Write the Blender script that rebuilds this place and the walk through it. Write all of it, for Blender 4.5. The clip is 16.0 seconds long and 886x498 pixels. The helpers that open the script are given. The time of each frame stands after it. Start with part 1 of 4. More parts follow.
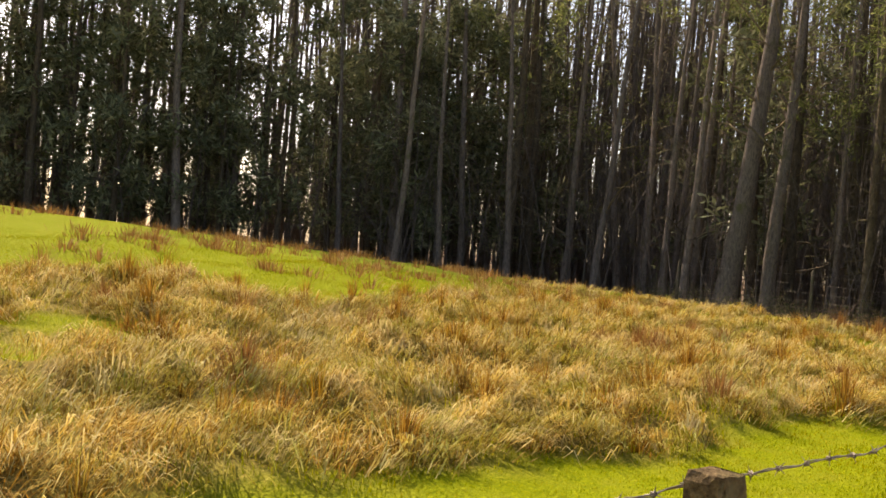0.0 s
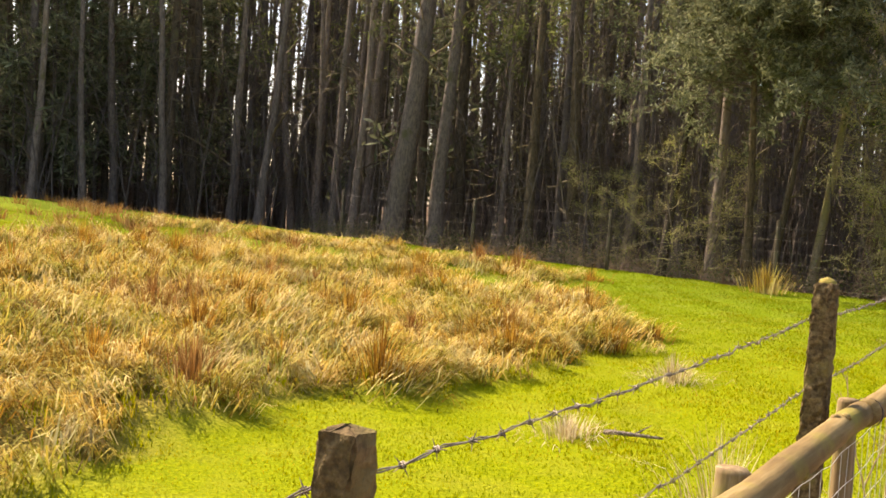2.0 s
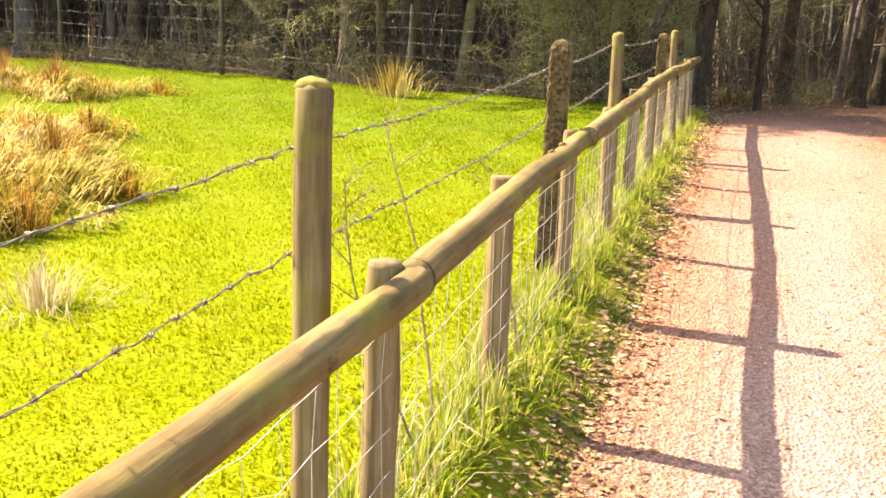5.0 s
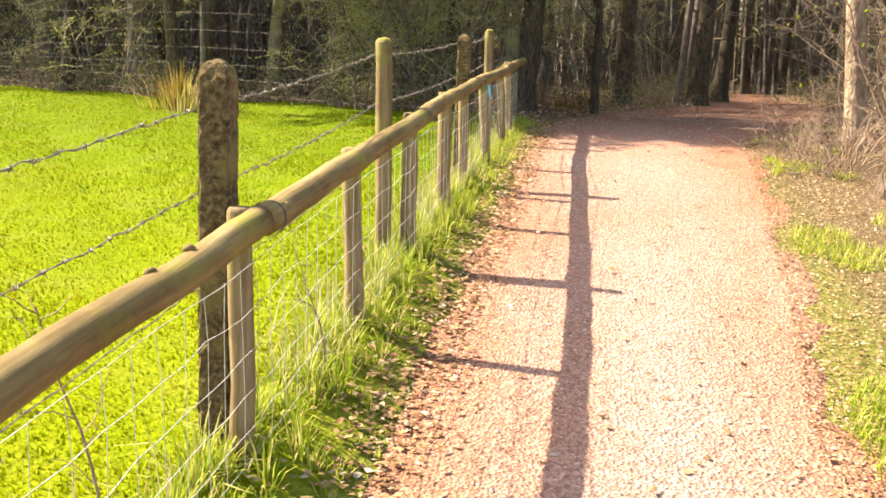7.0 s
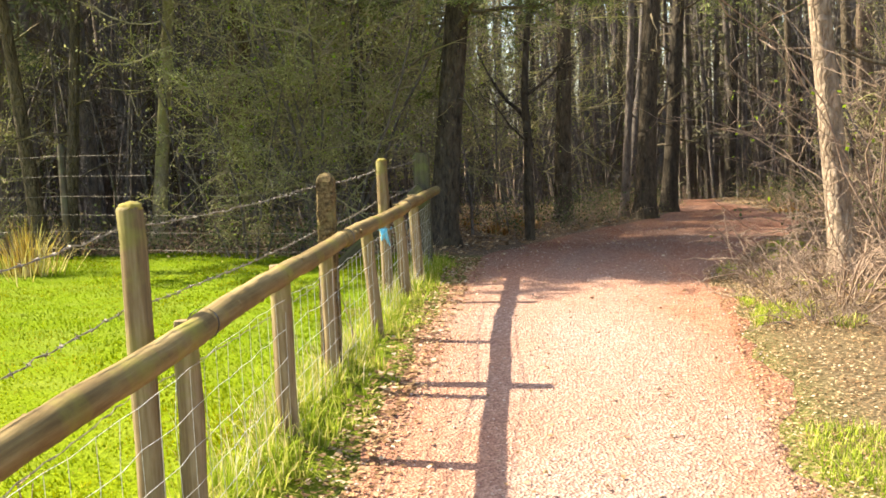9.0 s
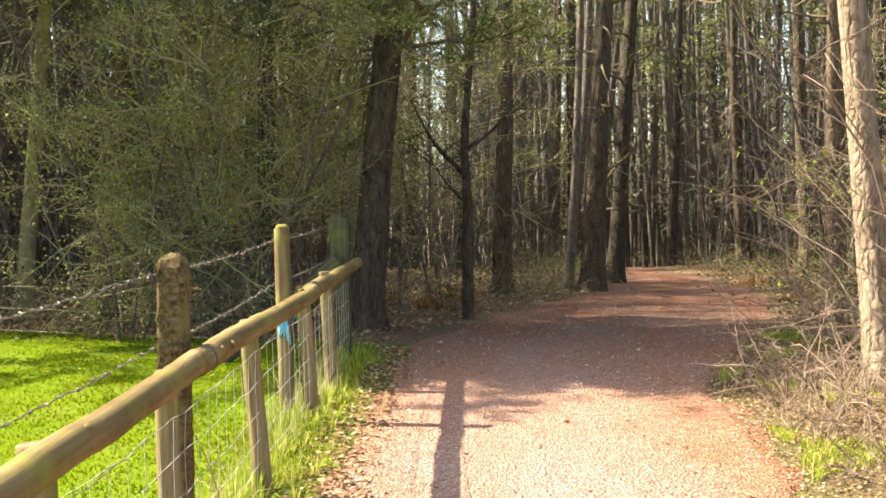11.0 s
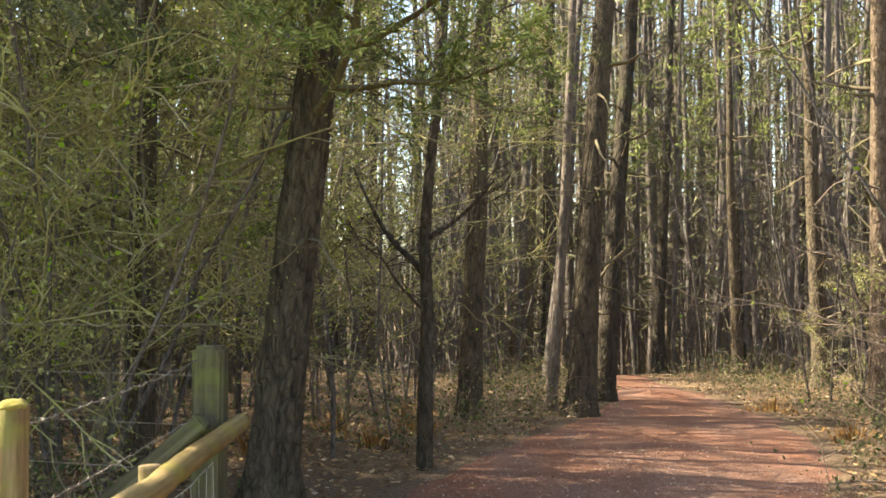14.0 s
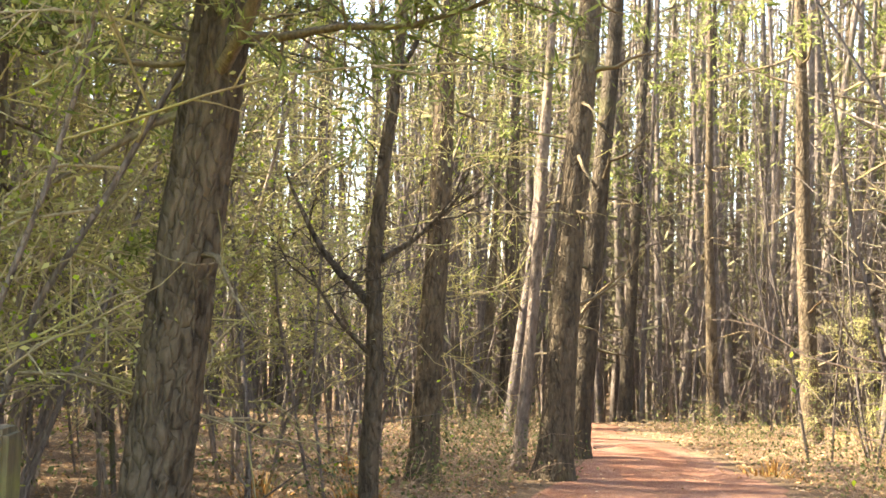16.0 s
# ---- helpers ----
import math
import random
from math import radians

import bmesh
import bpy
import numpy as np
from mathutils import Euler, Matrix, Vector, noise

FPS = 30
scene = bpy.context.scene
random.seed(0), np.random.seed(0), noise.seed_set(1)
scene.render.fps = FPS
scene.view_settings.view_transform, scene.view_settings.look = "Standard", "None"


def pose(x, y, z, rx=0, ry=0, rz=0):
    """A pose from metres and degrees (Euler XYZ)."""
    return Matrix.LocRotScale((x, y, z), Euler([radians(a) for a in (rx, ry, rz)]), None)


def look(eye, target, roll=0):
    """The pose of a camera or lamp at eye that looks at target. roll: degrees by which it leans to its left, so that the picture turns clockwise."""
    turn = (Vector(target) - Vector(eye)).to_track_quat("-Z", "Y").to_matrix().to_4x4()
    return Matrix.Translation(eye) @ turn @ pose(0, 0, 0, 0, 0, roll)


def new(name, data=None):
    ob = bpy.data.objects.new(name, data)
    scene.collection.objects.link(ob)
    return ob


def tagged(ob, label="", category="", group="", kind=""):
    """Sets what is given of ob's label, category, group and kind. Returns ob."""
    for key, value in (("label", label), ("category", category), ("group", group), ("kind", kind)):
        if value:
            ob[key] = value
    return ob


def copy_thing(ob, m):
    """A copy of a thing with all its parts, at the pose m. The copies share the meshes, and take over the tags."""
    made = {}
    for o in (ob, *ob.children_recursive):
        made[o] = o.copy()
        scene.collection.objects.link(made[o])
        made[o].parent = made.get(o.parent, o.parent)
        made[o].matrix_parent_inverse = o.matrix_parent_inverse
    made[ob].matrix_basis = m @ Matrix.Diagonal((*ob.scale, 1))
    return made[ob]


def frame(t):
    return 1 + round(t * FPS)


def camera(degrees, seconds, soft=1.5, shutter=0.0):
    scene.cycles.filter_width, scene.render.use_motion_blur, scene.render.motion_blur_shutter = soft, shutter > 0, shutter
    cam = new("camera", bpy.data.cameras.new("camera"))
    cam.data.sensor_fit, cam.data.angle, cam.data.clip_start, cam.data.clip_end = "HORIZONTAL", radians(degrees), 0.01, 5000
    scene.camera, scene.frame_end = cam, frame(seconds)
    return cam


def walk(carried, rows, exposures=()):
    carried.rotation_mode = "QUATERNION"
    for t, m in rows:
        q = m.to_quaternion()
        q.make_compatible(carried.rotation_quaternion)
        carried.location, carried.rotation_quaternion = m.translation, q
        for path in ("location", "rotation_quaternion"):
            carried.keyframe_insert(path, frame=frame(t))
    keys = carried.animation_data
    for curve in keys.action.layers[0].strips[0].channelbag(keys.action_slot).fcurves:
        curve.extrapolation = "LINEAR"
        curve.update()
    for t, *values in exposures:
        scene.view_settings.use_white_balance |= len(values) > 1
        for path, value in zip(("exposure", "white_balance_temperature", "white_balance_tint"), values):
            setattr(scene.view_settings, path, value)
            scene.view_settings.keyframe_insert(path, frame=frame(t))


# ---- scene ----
cam = camera(45.1, 16.0, soft=1.65)
PATH = [
    (0, (1.111, -0.717, 1.307), (-0.327, 0.673, 1.306), 4.8),
    (0.5, (1.116, 0.159, 1.342), (-0.191, 1.673, 1.312), 4.3),
    (1, (1.001, 1.05, 1.347), (-0.337, 2.536, 1.308), 5.8),
    (1.5, (0.95, 1.947, 1.364), (-0.306, 3.503, 1.317), 4.7),
    (2, (0.887, 2.822, 1.387), (-0.147, 4.532, 1.302), 3.9),
    (2.5, (0.869, 3.662, 1.395), (-0.057, 5.429, 1.256), 3.5),
    (3, (0.885, 4.429, 1.422), (-0.026, 6.205, 1.288), 3.1),
    (3.5, (0.915, 5.226, 1.398), (0.096, 7.044, 1.244), 3.1),
    (4, (0.926, 6.16, 1.373), (0.152, 7.983, 1.093), 2.5),
    (4.5, (0.963, 6.999, 1.377), (0.404, 8.887, 1.026), 2.3),
    (5, (1.007, 7.684, 1.388), (0.476, 9.563, 0.955), 1.9),
    (5.2, (1.004, 7.877, 1.39), (0.543, 9.773, 0.949), 2.4),
    (7.3, (1.295, 10.405, 1.429), (1.075, 12.346, 1.003), 1.2),
    (7.5, (1.333, 10.731, 1.4), (1.17, 12.685, 1.008), 1.4),
    (8, (1.435, 11.344, 1.43), (1.216, 13.321, 1.219), -1.8),
    (8.5, (1.475, 11.934, 1.47), (1.244, 13.909, 1.249), -2.0),
    (8.7, (1.464, 12.135, 1.483), (1.24, 14.109, 1.254), -2.3),
    (10.8, (1.22, 14.655, 1.454), (1.142, 16.65, 1.344), -0.7),
    (11, (1.211, 14.831, 1.484), (1.149, 16.826, 1.365), -1.1),
    (11.5, (1.269, 15.382, 1.494), (1.243, 17.378, 1.374), -1.5),
    (12, (1.236, 16.008, 1.485), (1.279, 18.002, 1.335), -1.6),
    (12.5, (1.264, 16.606, 1.505), (1.323, 18.597, 1.322), -2.0),
    (13, (1.255, 17.201, 1.546), (1.304, 19.194, 1.385), -1.8),
    (13.5, (1.25, 17.734, 1.59), (1.258, 19.734, 1.541), -0.9),
    (14, (1.236, 18.278, 1.637), (1.24, 20.277, 1.677), 0.3),
    (14.5, (1.249, 18.871, 1.636), (1.342, 20.868, 1.635), 1.0),
    (15, (1.252, 19.459, 1.634), (1.342, 21.456, 1.606), 1.1),
    (15.5, (1.204, 20.021, 1.623), (1.326, 22.017, 1.588), 1.6),
    (16, (1.228, 20.529, 1.639), (1.319, 22.525, 1.743), 1.7),
]
EXPOSURES = [(0, 1.15, 7500, 19), (0.5, 1.6, 7500, 19), (1.5, 1.68, 7500, 19), (2, 1.66, 7500, 18), (2.5, 2.0, 7400, 19), (3.5, 2.22, 7400, 17), (5, 2.28, 7400, 13), (7.5, 2.14, 6900, 8),
             (8.5, 2.12, 6750, 6), (11, 2.2, 6800, 3), (12.5, 2.18, 6600, 0), (13.5, 2.3, 6700, 2), (14.5, 2.55, 6900, 6), (15.5, 2.85, 7200, 9), (16, 3.45, 7300, 9)]
walk(cam, [(t, look(eye, target, roll)) for t, eye, target, roll in PATH], EXPOSURES)

# ---- world, sun ----
SUN_ELEV, SUN_AZ = 43.8, 79.5          # degrees; azimuth from +y towards -x
SUN_WAY = Vector((-math.sin(radians(SUN_AZ)) * math.cos(radians(SUN_ELEV)),
                  math.cos(radians(SUN_AZ)) * math.cos(radians(SUN_ELEV)), math.sin(radians(SUN_ELEV))))
world = bpy.data.worlds.new("sky")
scene.world = world
world.use_nodes = True
wn = world.node_tree.nodes
sky = wn.new("ShaderNodeTexSky")
sky.sky_type, sky.sun_disc = "NISHITA", False
sky.sun_elevation, sky.sun_rotation = radians(SUN_ELEV), radians(-SUN_AZ)
sky.dust_density, sky.air_density = 2.0, 1.0
world.node_tree.links.new(sky.outputs[0], wn["Background"].inputs[0])
wn["Background"].inputs[1].default_value = 0.12
sun_data = bpy.data.lights.new("sun", "SUN")
sun_data.energy, sun_data.angle, sun_data.color = 4.5, radians(0.5), (1.0, 0.93, 0.80)
sun = new("sun", sun_data)
sun.matrix_world = look(SUN_WAY * 80, (0, 0, 0))


# ---- materials ----
def material(name, rough=0.8, spec=0.3):
    m = bpy.data.materials.new(name)
    m.use_nodes = True
    b = m.node_tree.nodes["Principled BSDF"]
    b.inputs["Roughness"].default_value = rough
    b.inputs["Specular IOR Level"].default_value = spec
    return m, m.node_tree.nodes, m.node_tree.links, b


def ramp_node(n, l, fac, stops, target=None):
    r = n.new("ShaderNodeValToRGB")
    while len(r.color_ramp.elements) < len(stops):
        r.color_ramp.elements.new(0.5)
    for e, (p, c) in zip(r.color_ramp.elements, stops):
        e.position, e.color = p, (*c, 1)
    l.new(fac, r.inputs[0])
    if target is not None:
        l.new(r.outputs[0], target)
    return r.outputs[0]


def noise_node(n, l, scale, detail=4.0, stretch=None, rough=0.6):
    t = n.new("ShaderNodeTexNoise")
    t.inputs["Scale"].default_value, t.inputs["Detail"].default_value = scale, detail
    t.inputs["Roughness"].default_value = rough
    c = n.new("ShaderNodeTexCoord")
    if stretch:
        mp = n.new("ShaderNodeMapping")
        mp.inputs["Scale"].default_value = stretch
        l.new(c.outputs["Object"], mp.inputs[0])
        l.new(mp.outputs[0], t.inputs[0])
    else:
        l.new(c.outputs["Object"], t.inputs[0])
    return t.outputs[0]


def mix_node(n, l, fac, a, b, mode="MIX"):
    m = n.new("ShaderNodeMix")
    m.data_type, m.blend_type = "RGBA", mode
    for sock, v in ((m.inputs[0], fac), (m.inputs[6], a), (m.inputs[7], b)):
        if isinstance(v, tuple):
            sock.default_value = (*v, 1)
        elif isinstance(v, (int, float)):
            sock.default_value = v
        else:
            l.new(v, sock)
    return m.outputs[2]


def bump_node(n, l, b, height, strength, distance):
    u = n.new("ShaderNodeBump")
    u.inputs["Strength"].default_value, u.inputs["Distance"].default_value = strength, distance
    l.new(height, u.inputs["Height"])
    l.new(u.outputs[0], b.inputs["Normal"])


def math_node(n, l, op, a, b=0.0, clamp=False):
    m = n.new("ShaderNodeMath")
    m.operation, m.use_clamp = op, clamp
    for sock, v in ((m.inputs[0], a), (m.inputs[1], b)):
        if isinstance(v, (int, float)):
            sock.default_value = v
        else:
            l.new(v, sock)
    return m.outputs[0]


def bark(name, dark, light, moss, scale=9.0, deep=0.03, moss_at=0.58):
    """Furrowed bark, stretched along the trunk, with greenish algae in patches."""
    m, n, l, b = material(name, 0.9, 0.15)
    grain = noise_node(n, l, scale * 2.2, 6, (1, 1, 0.3), 0.7)
    warp = n.new("ShaderNodeTexCoord")
    push = n.new("ShaderNodeTexNoise")
    push.inputs["Scale"].default_value, push.inputs["Detail"].default_value = 5.0, 3.0
    l.new(warp.outputs["Object"], push.inputs[0])
    moved = n.new("ShaderNodeMix")
    moved.data_type = "VECTOR"
    moved.inputs[0].default_value = 0.12
    l.new(warp.outputs["Object"], moved.inputs[4])
    l.new(push.outputs["Color"], moved.inputs[5])
    tall = n.new("ShaderNodeMapping")
    tall.inputs["Scale"].default_value = (1, 1, 0.3)
    l.new(moved.outputs[1], tall.inputs[0])
    cells = n.new("ShaderNodeTexVoronoi")
    cells.feature = "DISTANCE_TO_EDGE"
    cells.inputs["Scale"].default_value = scale * 3.4
    l.new(tall.outputs[0], cells.inputs["Vector"])
    plate = math_node(n, l, "POWER", math_node(n, l, "MULTIPLY", cells.outputs[0], 3.2, True), 0.55)
    furrow = math_node(n, l, "ADD", math_node(n, l, "MULTIPLY", plate, 0.09), math_node(n, l, "MULTIPLY", grain, 0.90))
    base = ramp_node(n, l, furrow, [(0.30, dark), (0.50, tuple(0.5 * (p + q) for p, q in zip(dark, light))), (0.74, light)])
    patch = noise_node(n, l, 1.7, 4)
    mask = ramp_node(n, l, patch, [(moss_at, (0, 0, 0)), (moss_at + 0.12, (1, 1, 1))])
    col = mix_node(n, l, mask, base, moss)
    info = n.new("ShaderNodeObjectInfo")
    tone = ramp_node(n, l, info.outputs["Random"], [(0.0, (0.72, 0.70, 0.70)), (1.0, (1.25, 1.15, 1.05))])
    l.new(mix_node(n, l, 1.0, col, tone, "MULTIPLY"), b.inputs["Base Color"])
    bump_node(n, l, b, math_node(n, l, "ADD", furrow, math_node(n, l, "MULTIPLY", plate, 0.35)), 1.0, deep)
    return m


def lusher(n, l, col, tint):
    """The meadow's colour grows lusher and greener towards the edge of the wood."""
    c, where = n.new("ShaderNodeTexCoord"), n.new("ShaderNodeSeparateXYZ")
    l.new(c.outputs["Object"], where.inputs[0])
    along = math_node(n, l, "MULTIPLY", math_node(n, l, "SUBTRACT", where.outputs["Y"], 11.5), 0.11, True)
    uneven = math_node(n, l, "ADD", along, math_node(n, l, "MULTIPLY", math_node(n, l, "SUBTRACT", noise_node(n, l, 0.8, 3), 0.5), 0.6), True)
    return mix_node(n, l, uneven, col, mix_node(n, l, 1.0, col, tint, "MULTIPLY"))


def blades(name, stops, rough=0.6, through_light=0.35, patch=None, spec=0.02, lush=None, bleach=None):
    """Thin leaves or blades: each one takes its own tone, and lets some light through."""
    m, n, l, b = material(name, rough, spec)
    geo = n.new("ShaderNodeNewGeometry")
    col = ramp_node(n, l, geo.outputs["Random Per Island"], stops)
    if patch:
        spots = ramp_node(n, l, noise_node(n, l, patch[0], 3), [(0.42, (0, 0, 0)), (0.60, (1, 1, 1))])
        col = mix_node(n, l, spots, col, mix_node(n, l, 1.0, col, patch[1], "MULTIPLY"))
    if bleach:
        spots = ramp_node(n, l, noise_node(n, l, bleach[0], 3), [(0.50, (0, 0, 0)), (0.62, (1, 1, 1))])
        col = mix_node(n, l, spots, col, mix_node(n, l, 0.55, col, bleach[1]))
    if lush:
        col = lusher(n, l, col, lush)
    l.new(col, b.inputs["Base Color"])
    if through_light:
        t = n.new("ShaderNodeBsdfTranslucent")
        l.new(col, t.inputs[0])
        s = n.new("ShaderNodeMixShader")
        s.inputs[0].default_value = through_light
        l.new(b.outputs[0], s.inputs[1])
        l.new(t.outputs[0], s.inputs[2])
        l.new(s.outputs[0], n["Material Output"].inputs[0])
    return m


M_BARK = bark("bark_grey_brown", (0.068, 0.056, 0.048), (0.29, 0.24, 0.20), (0.115, 0.112, 0.052))
M_PINE = bark("bark_pine", (0.026, 0.021, 0.015), (0.175, 0.138, 0.092), (0.125, 0.115, 0.055), 7.0, 0.05, 0.60)
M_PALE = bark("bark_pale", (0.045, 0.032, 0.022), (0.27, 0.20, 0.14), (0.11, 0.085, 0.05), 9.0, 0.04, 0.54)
# Pale flaking bark, with the sun on the trunk put into its colour.
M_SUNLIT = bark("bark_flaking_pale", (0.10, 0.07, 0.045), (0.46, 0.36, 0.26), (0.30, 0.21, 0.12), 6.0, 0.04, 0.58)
M_TWIG = bark("twig_bark", (0.15, 0.125, 0.075), (0.40, 0.345, 0.215), (0.31, 0.295, 0.115), 20.0, 0.004, 0.46)
M_BOUGH = bark("bough_bark", (0.06, 0.048, 0.03), (0.22, 0.175, 0.11), (0.17, 0.155, 0.07), 18.0, 0.006, 0.52)
M_DEADTWIG = bark("dead_twig_bark", (0.15, 0.105, 0.075), (0.38, 0.28, 0.205), (0.24, 0.18, 0.11), 22.0, 0.004, 0.64)

M_NEEDLE = blades("pine_needles", [(0.0, (0.08, 0.10, 0.025)), (0.6, (0.19, 0.21, 0.06)), (1.0, (0.36, 0.37, 0.13))], 0.55, 0.45)
M_CONIFER = blades("conifer_needles", [(0.0, (0.075, 0.085, 0.045)), (0.6, (0.17, 0.175, 0.09)), (1.0, (0.28, 0.28, 0.15))], 0.6, 0.3)
M_OLIVE = blades("olive_leaves", [(0.0, (0.16, 0.16, 0.05)), (0.55, (0.33, 0.315, 0.10)), (1.0, (0.54, 0.50, 0.22))], 0.5, 0.5)
M_FARTWIG = blades("far_twigs", [(0.0, (0.10, 0.09, 0.05)), (0.6, (0.22, 0.20, 0.11)), (1.0, (0.36, 0.33, 0.18))], 0.7, 0.35)
M_BRAMBLE = blades("bramble_leaves", [(0.0, (0.045, 0.06, 0.02)), (0.5, (0.13, 0.145, 0.055)), (0.8, (0.22, 0.19, 0.09)), (1.0, (0.30, 0.20, 0.11))], 0.5, 0.35)
M_SPRING = blades("spring_leaves", [(0.0, (0.16, 0.24, 0.015)), (1.0, (0.34, 0.42, 0.04))], 0.5, 0.5)
M_GREEN = blades("meadow_grass", [(0.0, (0.145, 0.18, 0.002)), (0.5, (0.22, 0.25, 0.002)), (0.9, (0.29, 0.30, 0.003)), (1.0, (0.40, 0.36, 0.03))], 0.5, 0.4, (0.9, (1.1, 0.9, 0.8)), lush=(0.70, 0.84, 1.8))
M_VERGE = blades("verge_grass", [(0.0, (0.14, 0.20, 0.012)), (0.45, (0.27, 0.33, 0.025)), (0.75, (0.42, 0.41, 0.07)), (1.0, (0.60, 0.48, 0.20))], 0.5, 0.4)
M_STRAW = blades("dead_grass", [(0.0, (0.12, 0.066, 0.018)), (0.22, (0.33, 0.20, 0.04)), (0.5, (0.52, 0.34, 0.065)), (0.75, (0.62, 0.46, 0.12)), (0.92, (0.68, 0.56, 0.26)), (1.0, (0.22, 0.24, 0.03))], 0.6, 0.3, (1.7, (0.55, 0.66, 0.35)), bleach=(3.1, (0.70, 0.56, 0.27)))
M_TUSSOCK = blades("rusty_tussock_grass", [(0.0, (0.08, 0.035, 0.010)), (0.35, (0.26, 0.12, 0.018)), (0.7, (0.45, 0.225, 0.030)), (0.9, (0.52, 0.33, 0.07)), (1.0, (0.18, 0.20, 0.02))], 0.6, 0.3, (0.9, (0.85, 0.95, 0.7)))
M_PALEGRASS = blades("bleached_grass", [(0.0, (0.30, 0.21, 0.10)), (0.6, (0.52, 0.42, 0.24)), (1.0, (0.66, 0.57, 0.38))], 0.6, 0.3)
M_RUST = blades("rush_stems", [(0.0, (0.16, 0.075, 0.022)), (0.6, (0.33, 0.16, 0.045)), (1.0, (0.42, 0.27, 0.10))], 0.6, 0.2)
M_LITTER = blades("fallen_leaves", [(0.0, (0.11, 0.060, 0.030)), (0.5, (0.26, 0.155, 0.075)), (0.85, (0.40, 0.27, 0.14)), (1.0, (0.50, 0.40, 0.28))], 0.7, 0.15)


def ground_material():
    """Meadow, dead-grass thatch and woodland floor blend over one sheet, by masks stored on it."""
    m, n, l, b = material("ground_soil", 0.95, 0.03)
    att = n.new("ShaderNodeVertexColor")
    att.layer_name = "cover"
    sep = n.new("ShaderNodeSeparateColor")
    l.new(att.outputs[0], sep.inputs[0])
    fine, mid = noise_node(n, l, 38.0, 5), noise_node(n, l, 2.3, 5)
    green = ramp_node(n, l, fine, [(0.30, (0.11, 0.135, 0.002)), (0.55, (0.18, 0.205, 0.003)), (0.75, (0.24, 0.25, 0.004))])
    green = mix_node(n, l, ramp_node(n, l, mid, [(0.45, (0, 0, 0)), (0.75, (0.7, 0.7, 0.7))]), green, (0.21, 0.21, 0.015))
    green = lusher(n, l, green, (0.70, 0.84, 1.8))
    straw = ramp_node(n, l, fine, [(0.28, (0.07, 0.055, 0.014)), (0.5, (0.20, 0.155, 0.035)), (0.72, (0.34, 0.25, 0.07))])
    litter = ramp_node(n, l, fine, [(0.30, (0.055, 0.036, 0.022)), (0.52, (0.145, 0.095, 0.058)), (0.72, (0.27, 0.19, 0.12))])
    col = mix_node(n, l, sep.outputs[0], green, straw)
    col = mix_node(n, l, sep.outputs[1], col, litter)
    l.new(col, b.inputs["Base Color"])
    bump_node(n, l, b, fine, 0.9, 0.03)
    return m


def path_material():
    m, n, l, b = material("red_gravel", 0.95, 0.12)
    v = n.new("ShaderNodeTexVoronoi")
    v.inputs["Scale"].default_value = 62.0
    c = n.new("ShaderNodeTexCoord")
    l.new(c.outputs["Object"], v.inputs["Vector"])
    stone = ramp_node(n, l, v.outputs["Color"], [(0.15, (0.15, 0.085, 0.065)), (0.5, (0.31, 0.20, 0.155)), (0.9, (0.50, 0.39, 0.33))])
    sand = ramp_node(n, l, noise_node(n, l, 30.0, 6), [(0.3, (0.17, 0.09, 0.065)), (0.7, (0.37, 0.24, 0.18))])
    col = mix_node(n, l, 0.55, sand, stone)
    worn = ramp_node(n, l, noise_node(n, l, 1.1, 5, (1, 0.25, 1)), [(0.40, (0, 0, 0)), (0.62, (1, 1, 1))])
    col = mix_node(n, l, worn, mix_node(n, l, 1.0, col, (1.0, 0.80, 0.68), "MULTIPLY"), col)
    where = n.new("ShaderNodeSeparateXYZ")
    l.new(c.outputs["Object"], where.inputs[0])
    # The gravel turns darker and redder where the path runs into the wood.
    in_wood = ramp_node(n, l, math_node(n, l, "ADD", math_node(n, l, "MULTIPLY", math_node(n, l, "SUBTRACT", where.outputs["Y"], 17.0), 0.055), math_node(n, l, "MULTIPLY", worn, 0.04)), [(0.30, (0, 0, 0)), (0.50, (1, 1, 1))])
    col = mix_node(n, l, in_wood, col, mix_node(n, l, 1.0, col, (0.66, 0.56, 0.49), "MULTIPLY"))
    off = math_node(n, l, "ABSOLUTE", math_node(n, l, "SUBTRACT", where.outputs["X"], 1.5))
    uneven = math_node(n, l, "MULTIPLY", math_node(n, l, "SUBTRACT", noise_node(n, l, 2.4, 5, (1, 0.4, 1)), 0.5), 0.8)
    trodden = math_node(n, l, "ADD", math_node(n, l, "SUBTRACT", 1.0, off), uneven, True)
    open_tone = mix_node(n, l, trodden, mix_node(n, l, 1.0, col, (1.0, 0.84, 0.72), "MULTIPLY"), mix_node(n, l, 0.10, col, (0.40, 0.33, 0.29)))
    col = mix_node(n, l, in_wood, open_tone, col)
    l.new(col, b.inputs["Base Color"])
    mixed = math_node(n, l, "ADD", v.outputs["Distance"], noise_node(n, l, 14.0, 5))
    bump_node(n, l, b, mixed, 0.7, 0.02)
    return m


